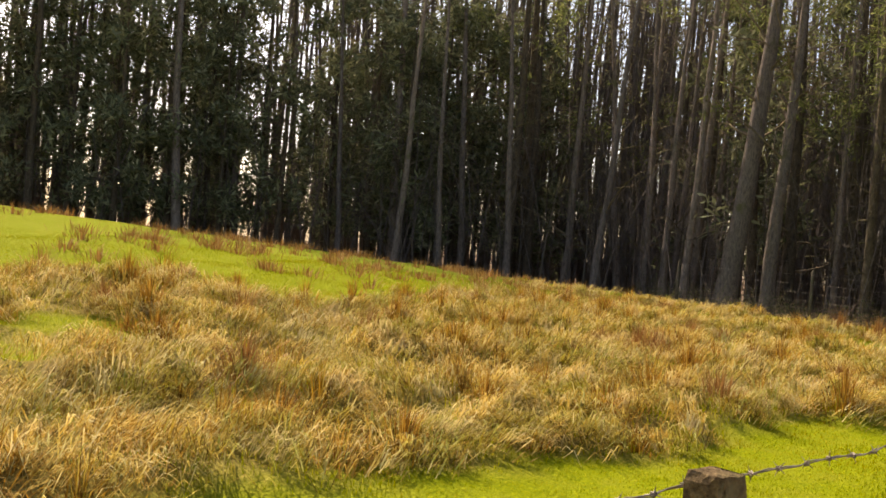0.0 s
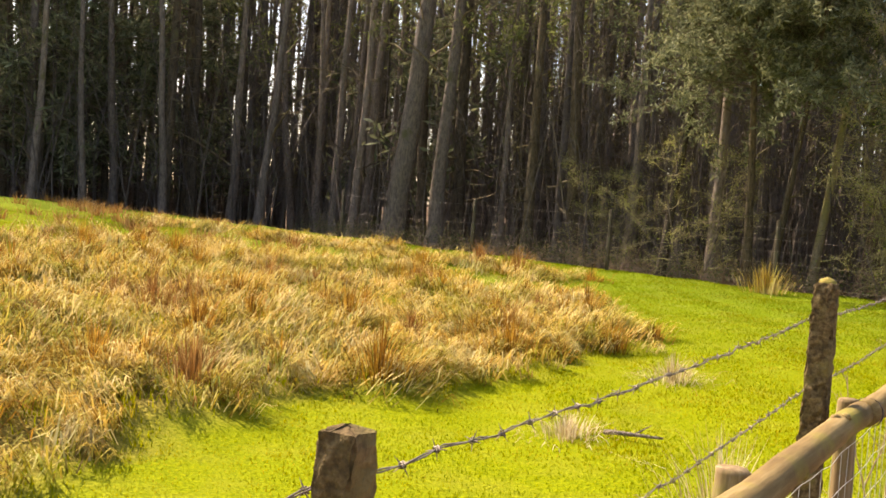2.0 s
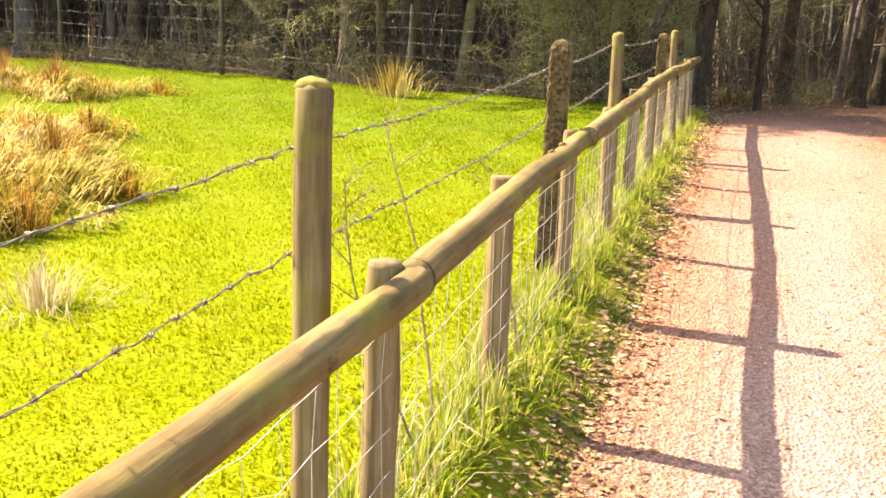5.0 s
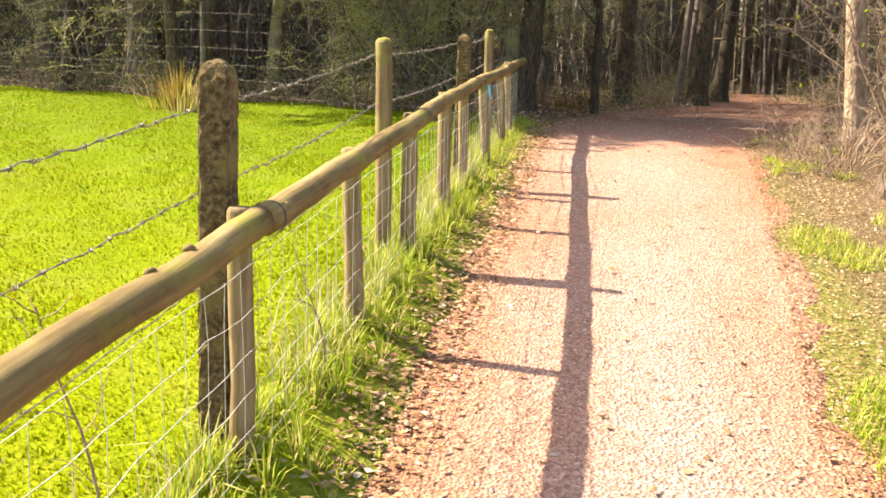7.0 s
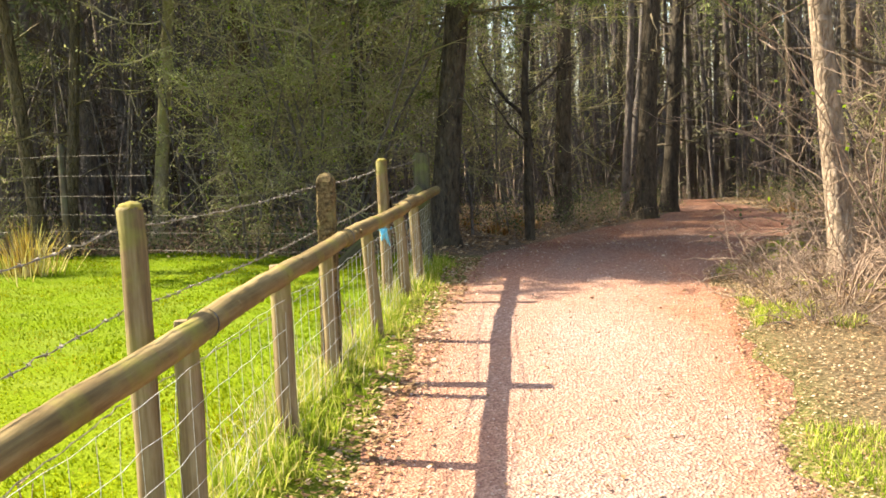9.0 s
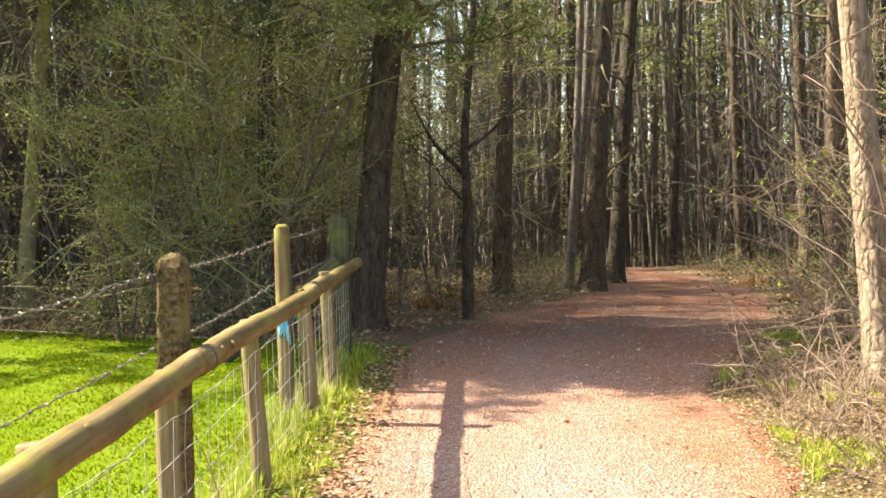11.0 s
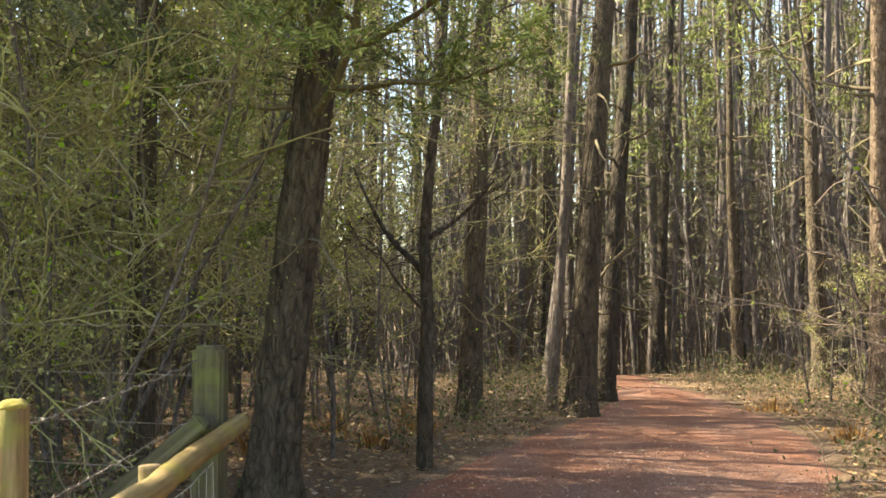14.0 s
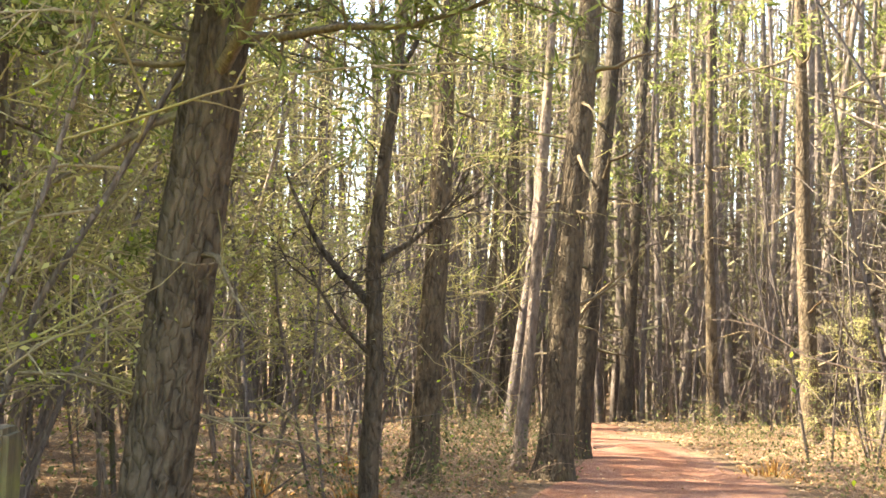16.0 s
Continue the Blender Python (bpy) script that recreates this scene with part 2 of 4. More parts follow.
def timber_material(name, dark, mid, light, lichen):
    """Weathered round timber: long grain, checks, knots' stains and yellow-green algae on top."""
    m, n, l, b = material(name, 0.82, 0.2)
    grain = noise_node(n, l, 26.0, 6, (1, 1, 0.05), 0.7)
    col = ramp_node(n, l, grain, [(0.30, dark), (0.5, mid), (0.72, light)])
    stain = ramp_node(n, l, noise_node(n, l, 5.0, 5, (1, 1, 0.4)), [(0.42, (1, 1, 1)), (0.68, (0.55, 0.50, 0.42))])
    col = mix_node(n, l, 1.0, col, stain, "MULTIPLY")
    alg = ramp_node(n, l, noise_node(n, l, 3.1, 5), [(0.50, (0, 0, 0)), (0.66, (0.85, 0.85, 0.85))])
    col = mix_node(n, l, alg, col, lichen)
    l.new(col, b.inputs["Base Color"])
    bump_node(n, l, b, grain, 0.6, 0.006)
    return m


def concrete_material():
    m, n, l, b = material("weathered_concrete", 0.95, 0.1)
    fine = noise_node(n, l, 55.0, 6)
    col = ramp_node(n, l, fine, [(0.30, (0.035, 0.024, 0.012)), (0.5, (0.10, 0.066, 0.030)), (0.75, (0.25, 0.175, 0.085))])
    lich = ramp_node(n, l, noise_node(n, l, 9.0, 5), [(0.48, (0, 0, 0)), (0.62, (0.8, 0.8, 0.8))])
    col = mix_node(n, l, lich, col, (0.19, 0.145, 0.055))
    l.new(col, b.inputs["Base Color"])
    bump_node(n, l, b, fine, 1.0, 0.012)
    return m


def plain(name, colour, rough, metal=0.0):
    m, n, l, b = material(name, rough, 0.4)
    b.inputs["Metallic"].default_value = metal
    f = noise_node(n, l, 40.0, 4)
    l.new(ramp_node(n, l, f, [(0.3, tuple(0.6 * c for c in colour)), (0.7, colour)]), b.inputs["Base Color"])
    return m


M_GROUND, M_PATH = ground_material(), path_material()
M_RAIL = timber_material("rail_timber", (0.115, 0.072, 0.026), (0.19, 0.126, 0.046), (0.31, 0.22, 0.095), (0.21, 0.18, 0.030))
M_POST = timber_material("post_timber", (0.095, 0.058, 0.026), (0.20, 0.135, 0.065), (0.35, 0.265, 0.15), (0.19, 0.18, 0.035))
M_OLD = timber_material("old_mossy_timber", (0.035, 0.03, 0.018), (0.085, 0.07, 0.042), (0.17, 0.145, 0.09), (0.12, 0.13, 0.03))
M_STAKE = timber_material("dark_stake_timber", (0.05, 0.035, 0.022), (0.10, 0.075, 0.05), (0.17, 0.13, 0.09), (0.10, 0.10, 0.05))
M_CONC = concrete_material()
M_MOSS = plain("yellow_moss", (0.26, 0.20, 0.035), 0.95)
M_WIRE = plain("rusty_wire", (0.24, 0.19, 0.15), 0.55, 0.35)
M_GALV = plain("galvanised_wire", (0.60, 0.57, 0.52), 0.45, 0.5)
M_BLUE = plain("blue_plastic", (0.16, 0.58, 0.85), 0.4)
M_STONE = plain("gravel_stone", (0.50, 0.37, 0.29), 0.9)


# ---- mesh helpers ----
class Shape:
    """Collects vertices, triangles and quads, and turns them into one mesh."""

    def __init__(self):
        self.v, self.q, self.t, self.n = [], [], [], 0

    def add(self, v, quads=None, tris=None):
        if quads is not None:
            self.q.append(np.asarray(quads) + self.n)
        if tris is not None:
            self.t.append(np.asarray(tris) + self.n)
        self.v.append(np.asarray(v, float))
        self.n += len(v)

    def mesh(self, name, mat, smooth=True):
        me = bpy.data.meshes.new(name)
        v = np.concatenate(self.v)
        q = np.concatenate(self.q) if self.q else np.zeros((0, 4), int)
        t = np.concatenate(self.t) if self.t else np.zeros((0, 3), int)
        loops = np.concatenate([q.ravel(), t.ravel()])
        starts = np.concatenate([np.arange(len(q)) * 4, len(q) * 4 + np.arange(len(t)) * 3])
        me.vertices.add(len(v))
        me.vertices.foreach_set("co", v.ravel())
        me.loops.add(len(loops))
        me.loops.foreach_set("vertex_index", loops.astype(np.int32))
        me.polygons.add(len(starts))
        me.polygons.foreach_set("loop_start", starts.astype(np.int32))
        me.polygons.foreach_set("use_smooth", np.full(len(starts), smooth))
        me.update(calc_edges=True)
        me.materials.append(mat)
        return me


RING = {}


def tube(shape, pts, radii, sides=4, cap=False):
    pts = np.asarray(pts, float)
    n = len(pts)
    way = pts[-1] - pts[0]
    way = way / (np.linalg.norm(way) + 1e-9)
    u = np.cross(way, (0, 0, 1.0) if abs(way[2]) < 0.8 else (1.0, 0, 0))
    u /= np.linalg.norm(u)
    w = np.cross(way, u)
    if (n, sides) not in RING:
        a = np.arange(sides) * 2 * np.pi / sides
        i, j = np.meshgrid(np.arange(n - 1), np.arange(sides), indexing="ij")
        k = (j + 1) % sides
        f = np.stack([i * sides + j, i * sides + k, (i + 1) * sides + k, (i + 1) * sides + j], -1).reshape(-1, 4)
        RING[n, sides] = (np.cos(a), np.sin(a), f)
    c, s, f = RING[n, sides]
    r = np.broadcast_to(np.asarray(radii, float), (n,))
    v = pts[:, None] + r[:, None, None] * (c[None, :, None] * u + s[None, :, None] * w)
    v = v.reshape(-1, 3)
    if cap:
        v = np.concatenate([v, pts[:1], pts[-1:]])
        m = n * sides
        j = np.arange(sides)
        k = (j + 1) % sides
        tris = np.concatenate([np.stack([k, j, np.full(sides, m)], -1),
                               np.stack([m - sides + j, m - sides + k, np.full(sides, m + 1)], -1)])
        shape.add(v, f, tris)
    else:
        shape.add(v, f)


def leaf_quads(shape, at, size, rng, slim=0.5):
    """Small folded leaves (two triangles each) at the given places, turned at random."""
    n = len(at)
    d = rng.normal(size=(n, 3))
    d /= np.linalg.norm(d, axis=1)[:, None]
    e = np.cross(d, rng.normal(size=(n, 3)))
    e /= np.linalg.norm(e, axis=1)[:, None]
    s = (size * rng.uniform(0.6, 1.4, n))[:, None]
    v = np.stack([at, at + d * s * 0.55 + e * s * slim * 0.5, at + d * s, at + d * s * 0.55 - e * s * slim * 0.5], 1).reshape(-1, 3)
    k = np.arange(n)[:, None] * 4
    shape.add(v, None, np.concatenate([k + [0, 1, 2], k + [0, 2, 3]]))


def blade_field(shape, x, y, z, height, lean, turn, width, rng):
    """Tapered, bending blades of grass, three triangles each."""
    n = len(x)
    root = np.stack([x, y, z], 1)
    out = np.stack([np.cos(turn), np.sin(turn), np.zeros(n)], 1)
    side = np.stack([-np.sin(turn), np.cos(turn), np.zeros(n)], 1) * (width * 0.5)[:, None]
    up = np.array([0, 0, 1.0])
    h = height[:, None]
    a = lean[:, None]
    mid = root + out * h * 0.5 * np.sin(a * 0.6) + up * h * 0.5 * np.cos(a * 0.6)
    tip = mid + out * h * 0.5 * np.sin(a * 1.35) + up * h * 0.5 * np.cos(a * 1.35)
    v = np.stack([root - side, root + side, mid + side * 0.8, mid - side * 0.8, tip], 1).reshape(-1, 3)
    k = np.arange(n)[:, None] * 5
    shape.add(v, None, np.concatenate([k + [0, 1, 2], k + [0, 2, 3], k + [3, 2, 4]]))


def part(name, data, parent, label=""):
    ob = new(name, data)
    ob.parent = parent
    if name in ("branch_tangle", "blade_tuft"):
        tagged(ob, kind="stuff")
    return tagged(ob, label)


def bm_mesh(name, bm, mat, smooth=True):
    me = bpy.data.meshes.new(name)
    bm.to_mesh(me)
    bm.free()
    me.materials.append(mat)
    me.polygons.foreach_set("use_smooth", [smooth] * len(me.polygons))
    return me


# ---- the lie of the land ----
PATH_Y = (-40, 14, 15.6, 18, 20, 22.6, 23.4, 25, 27, 28.5, 30, 33.5, 36, 39.5, 44, 50)
PATH_L = (0.46, 0.46, 0.46, 0.45, 0.45, 0.50, 0.50, 0.55, 1.0, 1.45, 1.95, 3.4, 4.1, 4.6, 5.2, 5.8)
PATH_R = (2.2, 2.25, 2.42, 2.62, 2.80, 2.95, 3.3, 3.9, 4.5, 5.0, 5.45, 5.85, 5.95, 5.9, 5.75, 6.3)
EDGE_X = (-46, -41, -37, -32, -26, -20, -14, -9, -4.7, -0.4)      # the wood's edge along the field
EDGE_Y = (-30, 0, 12, 20, 26, 28.6, 28.2, 27.0, 25.9, 24.6)


def land(x, y):
    x, y = np.asarray(x, float), np.asarray(y, float)
    u = -x - 3.0
    rise = np.where(u < 20, 0.067 * np.maximum(u, 0), np.maximum(1.34 - 0.05 * (u - 20), 0.1))
    fade = np.clip(1.1 - 0.04 * np.maximum(y - 8, 0), 0, 1.1) * np.clip(1 + (y + 6) * 0.02, 0.5, 1)
    dip = -0.042 * np.clip(y - 25, 0, 19) - 0.13 * np.clip(y - 44, 0, 14)
    dip = dip - np.interp(y, (9, 17, 20.5, 23, 27), (0.18, 0.10, 0.0, 0.02, 0.10)) * np.clip((x - 0.22) / 0.28, 0, 1) + np.interp(y, (5, 9, 13, 17), (-0.08, -0.07, -0.01, 0.05)) * np.clip((x + 7) / 4, 0, 1)
    bumps = 0.02 * np.sin(x * 1.7 + 1) * np.sin(y * 1.3) + 0.012 * np.sin(x * 4.1 + y * 2.3)
    bumps = bumps + straw_mask(x, y) * (0.06 * np.sin(x * 5.3 + 2 * np.sin(y * 1.9)) * np.sin(y * 4.7 + 1.5 * np.sin(x * 2.3)) + 0.04 * np.sin(x * 2.6 - y * 1.1 + 1) + 0.04)
    far = np.clip((np.hypot(x, y - 15) - 75) / 60, 0, 1)
    return (rise * fade + dip + bumps * np.clip(np.abs(x - 1.3) - 1.2, 0, 1)) * (1 - far) - 3.2 * far


def soft_noise(x, y, s, seed=0.0):
    return (np.sin(x * s + 1.3 + seed) * np.sin(y * s * 1.13 + 0.7 + seed) + 0.6 * np.sin(x * s * 2.3 + y * s * 1.7 + seed * 2)
            + 0.4 * np.sin(x * s * 4.7 - y * s * 3.9 + seed * 3)) / 2.0


def wood_mask(x, y):
    """1 in the wood, 0 in the open."""
    left = (y - np.interp(x, EDGE_X, EDGE_Y)) / 0.5
    right = np.minimum((x - np.interp(y, PATH_Y, PATH_R)) / 0.5 - 0.6, (y - 15) / 2)
    beyond = (y - 24.4) / 0.5
    return np.clip(np.where(x < 0, left, np.maximum(right, beyond)) + 0.5 * soft_noise(x, y, 2.1), 0, 1)


def straw_mask(x, y):
    """1 where dead grass covers the meadow."""
    edge = -3.2 - 0.5 * np.maximum(y - 13.3, 0) + 0.45 * soft_noise(x, y, 1.3, 2.0) - 0.25 * np.clip((9 - y) / 3, -1, 0)
    m = np.clip((edge - x) / 0.5, 0, 1) * np.clip((17.0 - y + 0.8 * soft_noise(x, y, 0.8)) / 1.2, 0, 1)
    m = m * np.clip((x + 11.3 + 2.2 * soft_noise(x, y, 0.55, 5.0)) / 1.5, 0, 1) * (1 - 0.85 * np.clip((soft_noise(x, y, 0.62, 11.0) - 0.48) / 0.2, 0, 1))
    band = np.clip(1.2 - np.abs(y - (19.6 + 0.12 * (x + 9)) + 0.6 * soft_noise(x, y, 0.9)) / 1.0, 0, 1) * np.clip((-6.6 - x) / 0.8, 0, 1) * np.clip((x + 17) / 3, 0, 1)
    return np.maximum(m, band)


def grid_axis(fine_from, fine_to, step, reach):
    core = np.arange(fine_from, fine_to + step / 2, step)
    out = [1.0]
    while out[-1] < reach:
        out.append(out[-1] * 1.35)
    out = np.array(out)
    return np.concatenate([fine_from - out[::-1], core, fine_to + out])


def build_ground():
    gx, gy = grid_axis(-28, 12, 0.22, 900), grid_axis(-2, 46, 0.22, 900)
    xx, yy = np.meshgrid(gx, gy, indexing="ij")
    zz = land(xx, yy)
    inside = np.minimum(xx - np.interp(yy, PATH_Y, PATH_L), np.interp(yy, PATH_Y, PATH_R) - xx)
    zz = zz - 0.05 * np.clip(inside / 0.15 - 0.3, 0, 1)
    s = Shape()
    a, b = len(gx), len(gy)
    i, j = np.meshgrid(np.arange(a - 1), np.arange(b - 1), indexing="ij")
    s.add(np.stack([xx, yy, zz], -1).reshape(-1, 3),
          np.stack([i * b + j, (i + 1) * b + j, (i + 1) * b + j + 1, i * b + j + 1], -1).reshape(-1, 4))
    me = s.mesh("ground", M_GROUND)
    near_verge = np.clip((xx - 0.28) * 4, 0, 1) * np.clip((2.9 - xx) * 3, 0, 1)
    col = np.zeros((a * b, 4), np.float32)
    col[:, 0] = straw_mask(xx, yy).ravel()
    col[:, 1] = np.maximum(wood_mask(xx, yy), np.maximum(near_verge * 0.55, np.clip((xx - 2.4) * 2, 0, 0.92))).ravel()
    col[:, 3] = 1
    layer = me.color_attributes.new("cover", "FLOAT_COLOR", "POINT")
    layer.data.foreach_set("color", col.ravel())
    tagged(new("ground", me), "rough meadow and leaf-strewn woodland floor", "ground", kind="structure")


def build_path():
    ys = np.concatenate([np.arange(-40, 0, 1.0), np.arange(0, 46, 0.12), np.arange(46, 50, 0.5)])
    us = np.linspace(0, 1, 26)
    yy, uu = np.meshgrid(ys, us, indexing="ij")
    lo = np.interp(yy, PATH_Y, PATH_L) + 0.07 * soft_noise(yy * 0 + 1, yy, 3.1) - 0.05
    hi = np.interp(yy, PATH_Y, PATH_R) + 0.16 * soft_noise(yy * 0 + 7, yy, 2.3) + 0.08 * soft_noise(yy * 0 + 3, yy, 7.1) + 0.05
    xx = lo + (hi - lo) * uu
    crown = 0.012 * (1 - (2 * uu - 1) ** 2) - 0.05 * (np.abs(2 * uu - 1) > 0.97)
    zz = land(xx, yy) + crown + 0.004 * soft_noise(xx, yy, 6.0)
    s = Shape()
    a, b = yy.shape
    i, j = np.meshgrid(np.arange(a - 1), np.arange(b - 1), indexing="ij")
    s.add(np.stack([xx, yy, zz], -1).reshape(-1, 3),
          np.stack([i * b + j, i * b + j + 1, (i + 1) * b + j + 1, (i + 1) * b + j], -1).reshape(-1, 4))
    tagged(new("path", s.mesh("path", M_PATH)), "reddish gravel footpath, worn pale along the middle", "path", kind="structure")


build_ground()
build_path()


# ---- trees ----
def bent(rng, start, way, length, steps, wander, droop=0.0):
    """A wandering line from start along way."""
    way = np.asarray(way, float) / np.linalg.norm(way)
    turns = np.cumsum(rng.normal(size=(steps, 3)) * wander, 0)
    turns[:, 2] += droop * np.linspace(0, 1, steps)
    d = way + turns
    d /= np.linalg.norm(d, axis=1)[:, None]
    return np.concatenate([[start], start + np.cumsum(d * (length / steps), 0)])


def grow(shape, rng, line, radii, count, low, high, length, rise, twigs, min_r=0.004, sides=3, ends=None):
    """Side branches along a trunk's line, each with finer twigs."""
    n = len(line)
    run = np.concatenate([[0], np.cumsum(np.linalg.norm(np.diff(line, axis=0), axis=1))])
    for i in range(count):
        f = rng.uniform(low, high)
        k = float(np.interp(f * run[-1], run, np.arange(n)))
        i0 = min(int(k), n - 2)
        at = line[i0] + (line[i0 + 1] - line[i0]) * (k - i0)
        r = np.interp(k, np.arange(n), radii) * rng.uniform(0.12, 0.32)
        a = rng.uniform(0, 2 * np.pi)
        span = length * rng.uniform(0.45, 1.1) * (1.1 - 0.6 * (f - low) / max(high - low, 1e-3))
        b = bent(rng, at, (np.cos(a), np.sin(a), rise + rng.normal() * 0.25), span, 5, 0.22)
        rr = np.linspace(max(r, min_r * 2), min_r, 6)
        tube(shape, b, rr, sides)
        for _ in range(rng.poisson(twigs)):
            g = rng.uniform(0.25, 1.0) * 5
            j = min(int(g), 4)
            p = b[j] + (b[j + 1] - b[j]) * (g - j)
            d = (b[j + 1] - b[j]) / np.linalg.norm(b[j + 1] - b[j]) + rng.normal(size=3) * 0.75
            t = bent(rng, p, d, span * rng.uniform(0.2, 0.5), 3, 0.25)
            tube(shape, t, np.linspace(min_r * 1.3, min_r * 0.5, 4), 3)
            if ends is not None:
                ends.append(t[1:])
        if ends is not None:
            ends.append(b[3:])


def trunk_mesh(rng, height, radius, lean, sides=9, wander=0.02, mat=None, flare=1.5):
    steps = 14
    hs = np.concatenate([[-0.25, 0.0, 0.25, 0.7], np.linspace(1.6, height, steps - 4)])
    line = np.zeros((steps, 3))
    line[:, 2] = hs
    w = np.cumsum(rng.normal(size=(steps, 2)) * wander * np.gradient(hs)[:, None], 0)
    line[:, 0] = lean[0] * hs + w[:, 0] - w[1, 0]
    line[:, 1] = lean[1] * hs + w[:, 1] - w[1, 1]
    rad = radius * (1 - 0.85 * np.clip(hs, 0, None) / height)
    rad[:4] *= np.array([flare * 1.15, flare, 1 + (flare - 1) * 0.35, 1.05])
    s = Shape()
    tube(s, line, rad, sides)
    return s, line, rad


def bare_tree(seed, height, radius, lean=(0, 0), branches=24, low=0.12, length=2.6, rise=0.7, twigs=5, mat=None, thing="tree", label="", sides=9):
    rng = np.random.default_rng(seed)
    s, line, rad = trunk_mesh(rng, height, radius, lean, sides)
    root = tagged(new(thing), label or "tall bare tree with dark grey-brown bark in the wood", "tree")
    part("trunk", s.mesh("trunk", mat or M_BARK), root)
    c = Shape()
    grow(c, rng, line, rad, branches, low, 0.98, length, rise, twigs)
    part("crown", c.mesh("crown", M_BOUGH), root, "bare twiggy branches")
    return root


def rugged_trunk(rng, line, rad, around=44, up=130, top=6.0):
    """A near trunk with bark plates and furrows cut into the mesh."""
    zs = np.concatenate([np.linspace(line[0, 2], top, up), np.linspace(top + 0.6, line[-1, 2], 10)])
    cx, cy, cr = (np.interp(zs, line[:, 2], v) for v in (line[:, 0], line[:, 1], rad))
    a = np.arange(around) * 2 * np.pi / around
    aa, zz = np.meshgrid(a, zs)
    wav = aa + 0.10 * np.sin(zz * 4.1) + 0.05 * np.sin(zz * 9.7 + 2)
    plates = np.abs(np.sin(wav * 8 + 0.8 * np.sin(zz * 2.3))) ** 0.6 * (0.65 + 0.35 * np.abs(np.sin(zz * 6.3 + 2.2 * np.sin(wav * 3))) ** 0.5)
    r = cr[:, None] * (0.86 + 0.20 * plates + 0.02 * rng.normal(size=aa.shape))
    v = np.stack([cx[:, None] + r * np.cos(aa), cy[:, None] + r * np.sin(aa), zz], -1)
    n = len(zs)
    i, j = np.meshgrid(np.arange(n - 1), np.arange(around), indexing="ij")
    k = (j + 1) % around
    s = Shape()
    s.add(v.reshape(-1, 3), np.stack([i * around + j, i * around + k, (i + 1) * around + k, (i + 1) * around + j], -1).reshape(-1, 4))
    return s


def needle_tufts(shape, rng, at, n_each, size):
    """Needles fanning out round points on a shoot."""
    at = np.repeat(at, n_each, 0) + rng.normal(size=(len(at) * n_each, 3)) * size * 0.35
    leaf_quads(shape, at, size, rng, 0.16 if size < 0.1 else 0.2)


def pine_tree(seed, height, radius, lean=(0, 0), dead=16, crown_from=0.5, label="", low_sprays=0, mat=None, rugged=False, boughs=20, needle=(0.17, 4), leafage=None):
    rng = np.random.default_rng(seed)
    s, line, rad = trunk_mesh(rng, height, radius, lean, 12, 0.012)
    root = tagged(new("pine_tree"), label or "tall pine with furrowed brown bark", "tree")
    if rugged:
        s = rugged_trunk(rng, line, rad)
    part("trunk", s.mesh("trunk", mat or M_PINE), root)
    d = Shape()
    grow(d, rng, line, rad, dead, 0.10, crown_from, 1.5, 0.1, 3, 0.005)
    ends = []
    grow(d, rng, line, rad, boughs, crown_from, 0.99, 2.6, 0.25, 3, 0.006, 3, ends)
    if low_sprays:
        grow(d, rng, line, rad, low_sprays, 0.165, 0.32, 2.2, 0.1, 9, 0.005, 4, ends)
    part("branch_tangle", d.mesh("branch_tangle", M_BOUGH), root, "dead and living side branches")
    c = Shape()
    pts = np.concatenate(ends)
    halfway = np.concatenate([(e[:-1] + e[1:]) / 2 for e in ends])
    needle_tufts(c, rng, np.concatenate([pts, halfway]), needle[1], needle[0])
    part("crown", c.mesh("crown", leafage or M_NEEDLE, False), root, "dark green needles in loose sprays")
    return root


def evergreen_shrub(seed, height, spread, stems=7, leaf=0.032, leaves=5, twigs=6, count=12, spring=0.02, low=0.12, label=""):
    rng = np.random.default_rng(seed)
    root = tagged(new("thicket" if label else "evergreen_shrub"), label or "tall tangled shrub with small olive-green leaves", "shrub")
    d, ends = Shape(), []
    for i in range(stems):
        a = rng.uniform(0, 2 * np.pi)
        line = bent(rng, np.array([0.25 * np.cos(a), 0.25 * np.sin(a), -0.1]), (np.cos(a) * spread, np.sin(a) * spread, 1.0), height * rng.uniform(0.7, 1.05), 9, 0.09)
        rr = np.linspace(0.022, 0.006, 10)
        e = Shape()
        tube(e, line, rr, 5)
        part("stem", e.mesh("stem", M_BARK), root)
        grow(d, rng, line, rr, count, low, 1.0, height * 0.28, 0.25, twigs, 0.0045, 3, ends)
    part("branch_tangle", d.mesh("branch_tangle", M_TWIG), root, "thin tangled branches")
    pts = np.concatenate(ends)
    pick = np.repeat(pts, leaves, 0) + rng.normal(size=(len(pts) * leaves, 3)) * 0.09
    few = rng.random(len(pick)) < spring
    c = Shape()
    leaf_quads(c, pick[~few], leaf, rng, 0.5)
    part("foliage", c.mesh("foliage", M_OLIVE, False), root, "small olive leaves")
    if few.any():
        c = Shape()
        leaf_quads(c, pick[few], leaf * 1.1, rng, 0.7)
        part("spring_leaves", c.mesh("spring_leaves", M_SPRING, False), root, "fresh yellow-green leaves")
    return root


def stand(ob, x, y, turn=0.0, size=1.0):
    m = Matrix.Translation((x, y, float(land(x, y)) - 0.02)) @ Matrix.Rotation(turn, 4, "Z") @ Matrix.Scale(size, 4)
    ob.matrix_basis = m
    return ob


